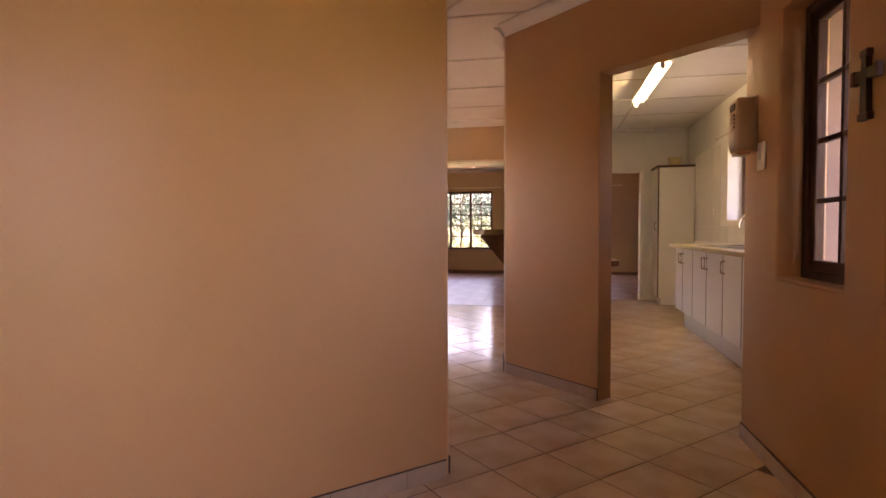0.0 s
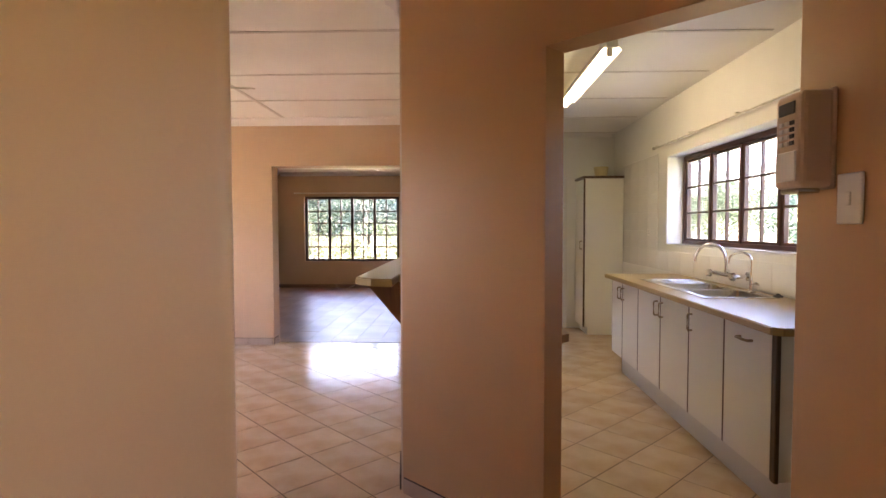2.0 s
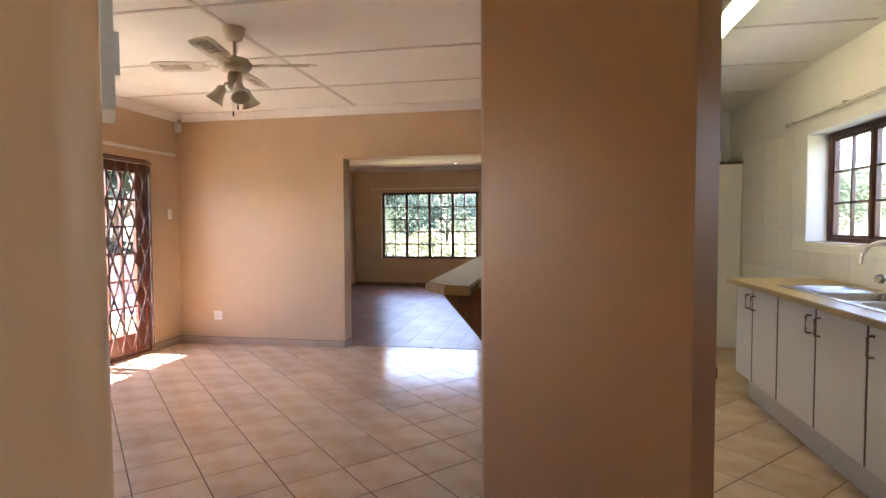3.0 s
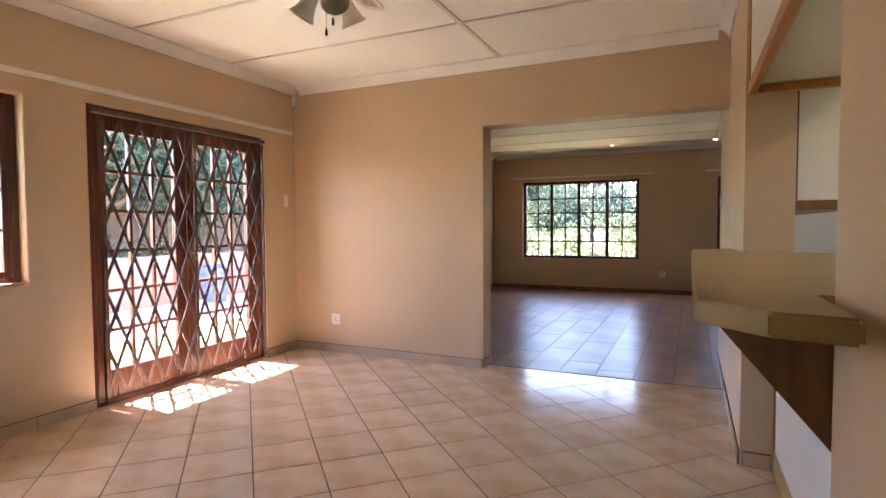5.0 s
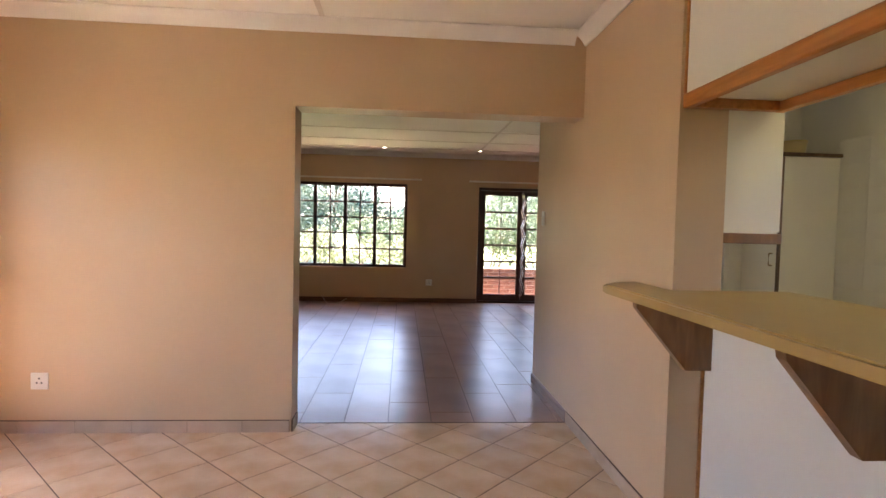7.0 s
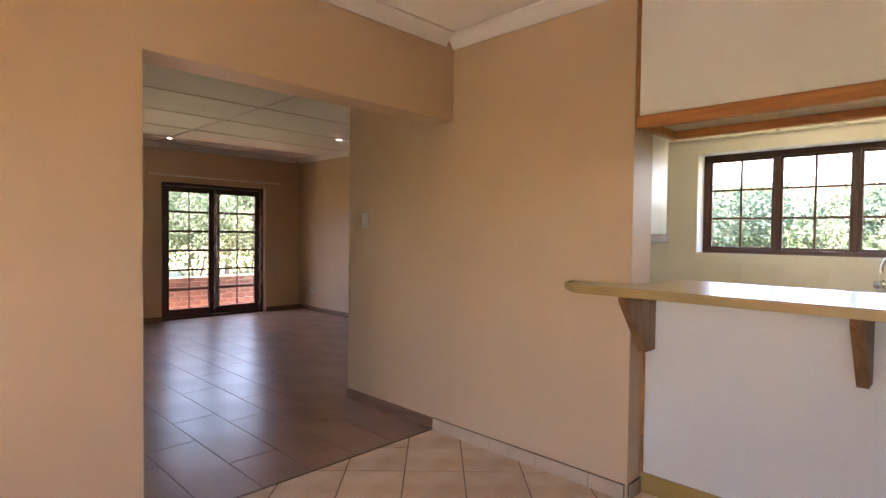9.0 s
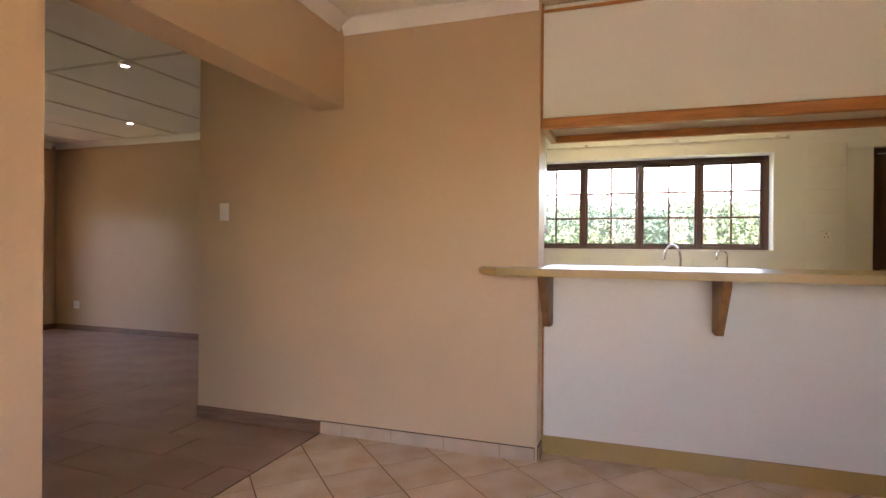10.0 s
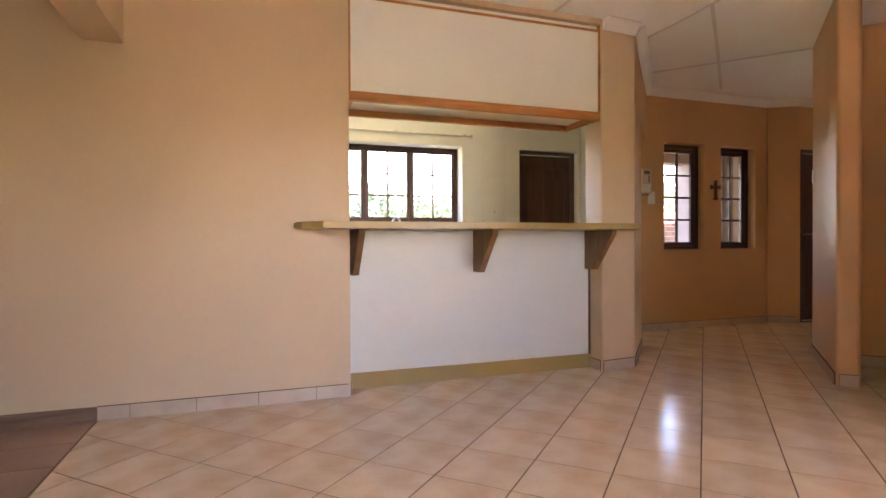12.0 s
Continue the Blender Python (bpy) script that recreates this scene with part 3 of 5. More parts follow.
cab = thing("hatch_cupboard", (-0.26, 6.375, 1.885), "white cupboard hung above the hatch with orange wood edging", "cupboard")
part("body", B(-0.46, -0.05, 5.422, 7.288, 1.93, 2.595), M_WHITE, cab)
part("front_panel", B(-0.482, -0.461, 5.426, 7.284, 1.95, 2.545, 0.002, 1), M_WHITE, cab)
part("bottom_edging", B(-0.492, -0.452, 5.412, 7.298, 1.885, 1.948, 0.008, 2), M_EDGE, cab, "orange wooden bottom edging")
part("bottom_edging", B(-0.075, -0.035, 5.412, 7.298, 1.885, 1.93, 0.006, 2), M_EDGE, cab)
for y0, y1 in ((5.412, 5.45), (7.26, 7.298)):
    part("bottom_edging", B(-0.452, -0.075, y0, y1, 1.887, 1.929, 0.003, 1), M_EDGE, cab)
for y0, y1 in ((5.4125, 5.4255), (7.2845, 7.2975)):
    part("side_edging", B(-0.488, -0.462, y0, y1, 1.949, 2.598), M_EDGE, cab)
part("top_edging", B(-0.486, -0.461, 5.426, 7.284, 2.546, 2.562), M_EDGE, cab)

# ---- kitchen ----
FX = 1.27
YS = [4.82, 5.28, 5.735, 6.22, 6.71, 7.13, 7.46]
for i, (y0, y1) in enumerate(zip(YS, YS[1:])):
    u = thing("base_cabinet", ((FX + 1.87) / 2, (y0 + y1) / 2, 0), "white melamine base cabinet with brown edges and brass handle", "cabinet", "kitchen base cabinets")
    part("body", B(FX + 0.022, 1.87, y0 + 0.001, y1 - 0.001, 0.205, 0.898), M_WHITE, u)
    part("plinth", B(FX + 0.10, FX + 0.118, y0, y1, 0.0, 0.205), M_PANEL, u)
    door = part("door", B(FX, FX + 0.018, y0 + 0.009, y1 - 0.009, 0.21, 0.892, 0.002, 1), M_WHITE, u)
    for e0, e1 in ((y0 + 0.0015, y0 + 0.0085), (y1 - 0.0085, y1 - 0.0015)):
        part("edging", B(FX + 0.001, FX + 0.019, e0, e1, 0.21, 0.892), M_BROWN, door, "dark brown edging strip")
    if i == 0:
        part("side_board", B(FX + 0.02, 1.87, 4.800, 4.817, 0.205, 0.898, 0.002, 1), M_WHITE, u)
        part("corner_strip", B(FX - 0.002, FX + 0.019, 4.785, 4.817, 0.205, 0.898, 0.003, 1), M_BROWN, u, "dark brown corner strip")
        part("handle", handle_bm((FX, (y0 + y1) / 2, 0.82), (0, 1, 0), (-0.03, 0, 0), 0.11, 0.007), M_BRASSY, door, "antique brass handle", True)
    else:
        hy = {1: y1 - 0.05, 2: y1 - 0.05, 3: y0 + 0.05, 4: y1 - 0.05, 5: y0 + 0.05}[i]
        part("handle", handle_bm((FX, hy, 0.79), (0, 0, 1), (-0.03, 0, 0), 0.1, 0.006), M_BRASSY, door, "antique brass handle", True)
wt = thing("worktop", (1.55, 6.05, 0.90), "olive-beige laminate kitchen worktop with clipped corner", "worktop")
SY0, SY1, SX0, SX1 = 5.68, 6.92, 1.345, 1.80
outline = [(1.215, 4.73), (1.245, 4.70), (1.875, 4.70), (1.875, SY0), (1.215, SY0)]
for pts in (outline, [(1.215, SY1), (1.875, SY1), (1.875, 7.49), (1.215, 7.49)], [(1.215, SY0), (SX0, SY0), (SX0, SY1), (1.215, SY1)], [(SX1, SY0), (1.875, SY0), (1.875, SY1), (SX1, SY1)]):
    part("slab", prism(bmesh.new(), [(x, y, 0.900) for x, y in pts], (0, 0, 0.036)), M_LAMI, wt)
part("front_edge", B(1.206, 1.2145, 4.73, 7.49, 0.900, 0.934, 0.003, 1), M_LAMIE, wt)

sink = thing("sink", (1.57, 6.0, 0.80), "stainless steel double bowl sink with drainer in worktop", "sink")


def bowl(bm, y0, y1, x0, x1, z, deep):
    rim = [(x0, y0), (x1, y0), (x1, y1), (x0, y1)]
    a = [bm.verts.new((x, y, z)) for x, y in rim]
    cx, cy = (x0 + x1) / 2, (y0 + y1) / 2
    b = [bm.verts.new((cx + (x - cx) * 0.86, cy + (y - cy) * 0.86, z - deep)) for x, y in rim]
    for i in range(4):
        j = (i + 1) % 4
        bm.faces.new((a[i], a[j], b[j], b[i]))
    bm.faces.new(b)
    es = [e for e in bm.edges if abs(e.verts[0].co.z - e.verts[1].co.z) > 0.05]
    bmesh.ops.bevel(bm, geom=es, offset=0.03, segments=3, affect="EDGES")
    return bm


bm = bmesh.new()
bl = [(5.74, 6.09), (6.14, 6.49)]
for x0, x1, y0, y1 in ((SX0, 1.39, SY0, SY1), (1.76, SX1, SY0, SY1), (1.39, 1.76, SY0, 5.74), (1.39, 1.76, 6.09, 6.14), (1.39, 1.76, 6.49, SY1)):
    quadbox(bm, x0, x1, y0, y1, 0.9365, 0.9405)
part("rim", bm, M_STEEL, sink)
for y0, y1 in bl:
    part("bowl", bowl(bmesh.new(), y0, y1, 1.39, 1.76, 0.940, 0.14), M_STEEL, sink, "", True)
for k in range(9):
    y = 6.54 + 0.04 * k
    part("drainer_ridge", rod(bmesh.new(), (1.42, y, 0.940), (1.74, y, 0.940), 0.005, None, 8), M_STEEL, sink)
for y0, y1 in bl:
    part("drain", lathe(bmesh.new(), (1.575, (y0 + y1) / 2, 0.8005), [(0.035, 0), (0.035, 0.004), (0.02, 0.006)], 16), M_CHROME, sink)

TZ, TY = 1.025, 6.36
tap = thing("mixer_tap", (1.88, TY, TZ), "chrome wall-mounted swan-neck mixer tap over the sink", "tap")
for y in (TY - 0.15, TY + 0.15):
    part("wall_flange", rod(rod(bmesh.new(), (1.885, y, TZ), (1.87, y, TZ), 0.032, None, 16), (1.87, y, TZ), (1.80, y, TZ), 0.015, None, 12), M_CHROME, tap)
part("body", rod(bmesh.new(), (1.80, TY - 0.18, TZ), (1.80, TY + 0.18, TZ), 0.018, None, 14), M_CHROME, tap, "", True)
for y, s in ((TY - 0.15, -1), (TY + 0.15, 1)):
    part("knob", rod(rod(bmesh.new(), (1.80, y + s * 0.03, TZ), (1.765, y + s * 0.03, TZ), 0.013, None, 10), (1.765, y + s * 0.03, TZ), (1.735, y + s * 0.03, TZ), 0.030, 0.024, 8), M_CHROME, tap)
dx_, dy_ = -0.16, 0.15
arc = [(1.795, TY, TZ), (1.795, TY, TZ + 0.10)] + [(1.795 + dx_ * (1 - math.cos(a)) / 2, TY + dy_ * (1 - math.cos(a)) / 2, TZ + 0.10 + 0.125 * math.sin(a)) for a in [math.pi * k / 12 for k in range(1, 12)]] + [(1.795 + dx_, TY + dy_, TZ + 0.09)]
part("spout", sweep(bmesh.new(), arc, 0.012, 10), M_CHROME, tap, "", True)

FY = 5.98
filt = thing("filter_tap", (1.78, FY, 0.9405), "slim chrome water filter tap beside the sink", "tap")
part("stem", lathe(bmesh.new(), (1.78, FY, 0.9405), [(0.026, 0), (0.028, 0.008), (0.014, 0.014), (0.012, 0.08)], 14), M_CHROME, filt, "", True)
part("lever", sweep(bmesh.new(), [(1.78, FY, 0.995), (1.78, FY - 0.05, 1.005), (1.78, FY - 0.09, 1.0)], 0.007, 8), M_CHROME, filt)
arc = [(1.78, FY, 1.0), (1.78, FY, 1.15)] + [(1.78 - 0.05 * (1 - math.cos(a)), FY + 0.05 * (1 - math.cos(a)), 1.15 + 0.055 * math.sin(a)) for a in [math.pi * k / 8 for k in range(1, 9)]] + [(1.68, FY + 0.10, 1.125)]
part("spout", sweep(bmesh.new(), arc, 0.0075, 8), M_CHROME, filt, "", True)
solid("sink_plug", lathe(bmesh.new(), (1.83, 5.76, 0.9365), [(0.028, 0), (0.03, 0.008), (0.015, 0.014), (0.006, 0.022)], 14), M_DARK, "black rubber sink plug on the worktop", "plug", at=(1.83, 5.76, 0.9365))

tall = thing("tall_cupboard", (1.64, 9.49, 0), "tall white melamine broom cupboard with brown top edge", "cupboard")
part("body", B(1.41, 1.885, 9.22, 9.69, 0.1, 1.995), M_WHITE, tall)
part("plinth", B(1.45, 1.885, 9.25, 9.69, 0.0, 0.1), M_WHITE, tall)
td = part("door", B(1.388, 1.407, 9.245, 9.685, 0.105, 1.99, 0.002, 1), M_WHITE, tall)
part("edging", B(1.389, 1.408, 9.22, 9.243, 0.105, 1.99), M_BROWN, tall)
part("handle", handle_bm((1.388, 9.29, 1.15), (0, 0, 1), (-0.03, 0, 0), 0.1, 0.006), M_BRASSY, td, "antique brass handle", True)
part("top_board", B(1.37, 1.885, 9.19, 9.69, 1.997, 2.025, 0.003, 1), M_BROWN, tall)
solid("storage_tub", lathe(bmesh.new(), (1.66, 9.45, 2.025), [(0.075, 0), (0.09, 0.11), (0.094, 0.112), (0.094, 0.135), (0.05, 0.14)], 20),
      mat("yellowed_plastic", (0.62, 0.50, 0.24), 0.4, 0.06, 8, 80, 0.002), "yellowed plastic tub on the tall cupboard", "tub", at=(1.66, 9.45, 2.025), smooth=True)

wc = thing("wall_cupboard", (-0.12, 8.1, 1.35), "white wall cupboard with brown bottom edge beside the hatch", "cupboard")
part("body", B(-0.277, -0.02, 7.325, 8.9, 1.36, 2.15), M_WHITE, wc)
part("bottom_edge", B(-0.277, 0.005, 7.318, 8.9, 1.312, 1.358, 0.003, 1), M_BRACK, wc)
part("side_strip", B(-0.279, -0.27, 7.316, 7.3245, 1.36, 2.15), M_BROWN, wc)
for y0, y1 in ((7.33, 8.1), (8.105, 8.895)):
    dd = part("door", B(-0.018, 0.0, y0, y1, 1.365, 2.145, 0.002, 1), M_WHITE, wc)
    part("handle", handle_bm((0.0, (y0 + y1) / 2, 1.42), (0, 1, 0), (0.03, 0, 0), 0.1, 0.006), M_BRASSY, dd, "antique brass handle", True)

bc = thing("base_cabinet", (0.0, 6.1, 0), "white base cabinet under the hatch with brown-edged worktop", "cabinet", "kitchen base cabinets")
part("body", B(-0.305, 0.27, 5.25, 7.28, 0.1, 0.845), M_WHITE, bc)
part("plinth", B(-0.30, 0.22, 5.27, 7.28, 0.0, 0.1), M_PANEL, bc)
part("top_board", prism(bmesh.new(), [(x, y, 0.847) for x, y in ((-0.277, 5.16), (0.30, 4.78), (0.345, 4.82), (0.345, 7.28), (-0.277, 7.28))], (0, 0, 0.038)), M_BRACK, bc)

lamp = thing("fluorescent_light", (0.85, 6.78, CEIL), "white fluorescent batten light with lit tube", "ceiling light")
part("batten", B(0.81, 0.89, 6.0, 7.56, 2.575, CEIL - 0.001, 0.006, 2), M_PANEL, lamp)
for y in (6.015, 7.545):
    part("lamp_holder", B(0.815, 0.855, y - 0.010, y + 0.010, 2.515, 2.575, 0.004, 1), M_PLAST, lamp)
part("tube", rod(bmesh.new(), (0.835, 6.026, 2.54), (0.835, 7.534, 2.54), 0.016, None, 16), M_TUBE, lamp, "glowing fluorescent tube", True)
# the left reflector is added to hold the tube's glow off the ceiling
for s in (1, -1):
    part("reflector", prism(bmesh.new(), [(0.85 + s * a, 6.01, z) for a, z in ((0.041, 2.585), (0.068, 2.560), (0.070, 2.563), (0.043, 2.59))], (0, 1.54, 0)), M_PANEL, lamp)


def rail(side, p, u0, u1, z, label, material, double=True):
    x, y = SIDE[side](p, (u0 + u1) / 2, -0.04)
    r = thing("curtain_rail", (x, y, z), label, "curtain rail")
    for dv, dz in ((-0.035, 0.0), (-0.065, 0.004))[: 2 if double else 1]:
        part("track", bx(side, p, u0, u1, dv - 0.008, dv + 0.008, z + dz - (0.011 if double else 0.006), z + dz + (0.011 if double else 0.006), 0.003), material, r)
    n = max(2, int((u1 - u0) / 0.8) + 1)
    for i in range(n):
        u = u0 + 0.08 + (u1 - u0 - 0.16) * i / (n - 1)
        part("rail_bracket", bx(side, p, u - 0.012, u + 0.012, -0.078 if double else -0.045, -0.002, z + 0.012, z + 0.02), material, r)
    for u in (u0, u1):
        part("end_stop", bx(side, p, u - 0.012, u + 0.012, -0.078 if double else -0.048, -0.022, z - 0.014, z + 0.018, 0.004), material, r)
    return r


rail("W", -4.40, 4.9, 8.42, 2.165, "white double curtain rail above the patio doors", M_RAIL)
rail("N", 14.57, -3.98, -1.37, 2.165, "white curtain rail above the lounge window", M_RAIL)
rail("N", 14.57, -0.50, 1.52, 2.165, "white curtain rail above the garden doors", M_RAIL)
rail("E", 1.90, 5.5, 8.1, 2.20, "thin worn curtain rail above the kitchen window", mat("worn_rail", (0.62, 0.58, 0.50), 0.5, 0.2, 12, 60, 0.01), False)

# ---- ceiling fan ----
M_FANW = mat("fan_cream_enamel", (0.66, 0.60, 0.45), 0.3, 0.04, 8, 80, 0.002)
M_BLADE = mat("fan_blade_board", (0.72, 0.67, 0.55), 0.4, 0.05, 8, 80, 0.002)
M_CANE = mat("fan_cane_inlay", (0.56, 0.48, 0.34), 0.6, 0.2, 30, 200, 0.02)
M_FROST = mat("frosted_glass_shade", (0.80, 0.76, 0.64), 0.35, 0.03, 8, 80, 0.004)
FC = Vector((-2.19, 6.165, CEIL))
fan = thing("ceiling_fan", FC, "cream four-blade ceiling fan with frosted glass shades", "ceiling fan")
part("canopy", lathe(bmesh.new(), FC, [(0.035, -0.085), (0.05, -0.075), (0.068, -0.03), (0.072, -0.001)], 24), M_FANW, fan, "", True)
part("down_rod", rod(bmesh.new(), FC + Vector((0, 0, -0.20)), FC + Vector((0, 0, -0.07)), 0.011, None, 12), M_FANW, fan)
part("motor", lathe(bmesh.new(), FC, [(0.05, -0.285), (0.085, -0.275), (0.105, -0.25), (0.105, -0.225), (0.085, -0.20), (0.04, -0.19)], 28), M_FANW, fan, "", True)
part("light_hub", lathe(bmesh.new(), FC, [(0.03, -0.40), (0.045, -0.385), (0.048, -0.32), (0.04, -0.286)], 20), M_FANW, fan, "", True)
for k in range(4):
    a = radians(10 + 90 * k)
    turn = Matrix.Translation(FC + Vector((0, 0, -0.245))) @ Matrix.Rotation(a, 4, "Z") @ Matrix.Rotation(radians(11), 4, "X")
    outline = [(0.18, -0.05), (0.24, -0.062), (0.46, -0.068), (0.52, -0.055), (0.535, 0.0), (0.52, 0.055), (0.46, 0.068), (0.24, 0.062), (0.18, 0.05)]
    bl_ = part("blade", prism(bmesh.new(), [turn @ Vector((x, y, -0.003)) for x, y in outline], turn.to_3x3() @ Vector((0, 0, 0.006))), M_BLADE, fan)
    part("cane_inlay", prism(bmesh.new(), [turn @ Vector((x, y, -0.0045)) for x, y in ((0.29, -0.035), (0.48, -0.035), (0.48, 0.035), (0.29, 0.035))], turn.to_3x3() @ Vector((0, 0, 0.009))), M_CANE, bl_, "woven cane inlay")
    arm = Matrix.Translation(FC + Vector((0, 0, -0.248))) @ Matrix.Rotation(a, 4, "Z")
    part("blade_arm", prism(bmesh.new(), [arm @ Vector((x, y, 0)) for x, y in ((0.09, -0.012), (0.20, -0.035), (0.22, 0), (0.20, 0.035), (0.09, 0.012))], (0, 0, 0.005)), M_FANW, fan)
for k in range(3):
    a = radians(75 + 120 * k)
    d = Vector((math.cos(a), math.sin(a), 0))
    tip = FC + d * 0.075 + Vector((0, 0, -0.375))
    part("shade_arm", sweep(bmesh.new(), [FC + d * 0.03 + Vector((0, 0, -0.36)), FC + d * 0.06 + Vector((0, 0, -0.355)), tip], 0.009, 8), M_FANW, fan)
    bm = bmesh.new()
    prof = [(0.02, 0.0), (0.03, -0.012), (0.035, -0.05), (0.045, -0.085), (0.062, -0.115), (0.058, -0.115), (0.04, -0.085), (0.03, -0.05), (0.02, -0.012)]
    lathe(bm, (0, 0, 0), prof, 20)
    tilt = Matrix.Translation(tip) @ Matrix.Rotation(a, 4, "Z") @ Matrix.Rotation(radians(-32), 4, "Y")
    bmesh.ops.transform(bm, matrix=tilt, verts=bm.verts[:])
    part("glass_shade", bm, M_FROST, fan, "frosted tulip glass shade", True)
for dx, ln in ((0.0, 0.54), (0.035, 0.50)):
    pc = part("pull_cord", rod(bmesh.new(), FC + Vector((dx, -0.03, -ln)), FC + Vector((dx, -0.03, -0.39)), 0.0015, None, 6), M_PLAST, fan)
    part("cord_knob", rod(bmesh.new(), FC + Vector((dx, -0.03, -ln - 0.03)), FC + Vector((dx, -0.03, -ln)), 0.006, 0.004, 10), M_DARK, pc)

# ---- downlights in the lounge ceiling ----
for x, y in ((-2.0, 14.0), (-0.40, 14.05), (-0.32, 10.62), (1.23, 12.35)):
    dl = thing("downlight", (x, y, CEIL), "small lit recessed downlight in the ceiling", "ceiling light", "lounge downlights")
    part("trim_ring", lathe(bmesh.new(), (x, y, CEIL), [(0.045, -0.001), (0.045, -0.006), (0.032, -0.009), (0.030, -0.003)], 20), M_PLAST, dl)
    part("lamp", lathe(bmesh.new(), (x, y, CEIL), [(0.026, -0.010), (0.026, -0.004)], 16), M_DOWN, dl)


# ---- small fittings ----
def plate(name, side, p, u, z, w, h, label, cat, rockers=1, socket=False):
    x, y = SIDE[side](p, u, -0.006)
    t = thing(name, (x, y, z), label, cat)
    part("plate", bx(side, p, u - w / 2, u + w / 2, -0.010, -0.001, z - h / 2, z + h / 2, 0.003), M_PLAST, t)
    if socket:
        for du, dz in ((0, 0.018), (-0.014, -0.01), (0.014, -0.01)):
            part("pin_hole", bx(side, p, u + du - 0.005, u + du + 0.005, -0.0115, -0.0095, z + dz - 0.005, z + dz + 0.005), M_DARK, t)
        part("rocker", bx(side, p, u + 0.022, u + 0.036, -0.014, -0.009, z + 0.012, z + 0.034, 0.002), M_PLAST, t)
    else:
        for i in range(rockers):
            c = u + (i - (rockers - 1) / 2) * 0.024
            part("rocker", bx(side, p, c - 0.009, c + 0.009, -0.015, -0.009, z - 0.018, z + 0.018, 0.002), M_PLAST, t)
    return t


plate("power_socket", "N", 8.55, -3.915, 0.33, 0.105, 0.105, "white double power socket low on the wall", "socket", socket=True)
plate("power_socket", "N", 14.57, -1.19, 0.36, 0.11, 0.11, "white power socket low on the lounge wall", "socket", socket=True)
plate("power_socket", "E", 1.95, 14.15, 0.36, 0.10, 0.10, "white power socket low on the lounge wall", "socket", socket=True)
plate("light_switch", "W", -4.40, 8.40, 1.50, 0.06, 0.11, "white light switch beside the patio doors", "switch")
plate("light_switch", "E", -0.50, 9.48, 1.445, 0.075, 0.12, "white light switch on the beige wall", "switch")
plate("light_switch", "E", 0.88, 3.79, 1.45, 0.092, 0.135, "white light switch under the intercom", "switch")
plate("power_socket", "E", 1.90, 5.2, 1.34, 0.08, 0.08, "white power socket on the kitchen tiles", "socket", socket=True)
plate("power_socket", "E", 1.90, 8.3, 1.32, 0.08, 0.08, "white power socket on the kitchen tiles", "socket", socket=True)

sd = Vector((STUB[0] - OWC[0], STUB[1] - OWC[1], 0)).normalized()
sn = Vector((sd.y, -sd.x, 0))
for s0, z, w, h, lab in ((0.12, 1.52, 0.075, 0.115, "white light switch on the passage wall"),):
    c0 = Vector((*OWC, z)) + sd * s0 + sn * 0.001
    sw = thing("light_switch", c0, lab, "switch")
    part("plate", prism(bmesh.new(), [c0 + sd * a + Vector((0, 0, e)) for a, e in ((-w / 2, -h / 2), (w / 2, -h / 2), (w / 2, h / 2), (-w / 2, h / 2))], sn * 0.010), M_PLAST, sw)
    part("rocker", prism(bmesh.new(), [c0 + sn * 0.010 + sd * a + Vector((0, 0, e)) for a, e in ((-0.01, -0.02), (0.01, -0.02), (0.01, 0.02), (-0.01, 0.02))], sn * 0.005), M_PLAST, sw)

pir = thing("motion_sensor", (-4.345, 8.50, 2.46), "small white motion sensor in the room corner", "sensor")
part("body", B(-4.375, -4.315, 8.475, 8.535, 2.44, 2.54, 0.012, 2), M_PLAST, pir)
part("lens", B(-4.335, -4.310, 8.470, 8.500, 2.455, 2.49, 0.006, 1), M_PANEL, pir)
part("mount", B(-4.395, -4.35, 8.51, 8.545, 2.50, 2.55, 0.003, 1), M_PLAST, pir)

M_CREAM = mat("cream_plastic", (0.66, 0.50, 0.35), 0.4, 0.03, 6.0, 100, 0.002)
IX, IY, IZ = 0.88, 3.855, 1.485         # wall face, near edge, underside
ic = thing("intercom", (IX - 0.06, IY + 0.065, IZ), "cream wall intercom box with small display and button grid", "intercom")
part("body", B(IX - 0.095, IX - 0.003, IY, IY + 0.13, IZ, IZ + 0.27, 0.016, 3), M_CREAM, ic)
part("back_plate", B(IX - 0.012, IX - 0.001, IY - 0.004, IY + 0.134, IZ - 0.004, IZ + 0.274, 0.004, 1), M_CREAM, ic)
part("display", B(IX - 0.099, IX - 0.093, IY + 0.03, IY + 0.105, IZ + 0.21, IZ + 0.245, 0.002, 1), M_DARK, ic, "dark display")
for k in range(4):
    for j in range(3):
        part("button", B(IX - 0.099, IX - 0.093, IY + 0.033 + 0.025 * j, IY + 0.051 + 0.025 * j, IZ + 0.122 + 0.019 * k, IZ + 0.134 + 0.019 * k, 0.001, 1), M_STRIP if j else M_DARK, ic)
part("flap", B(IX - 0.100, IX - 0.093, IY + 0.02, IY + 0.115, IZ + 0.02, IZ + 0.105, 0.003, 1), M_PLAST, ic, "white plastic flap")
part("foot", B(IX - 0.085, IX - 0.02, IY + 0.03, IY + 0.115, IZ - 0.014, IZ + 0.0005, 0.004, 1), M_STEEL, ic, "grey underside connector")

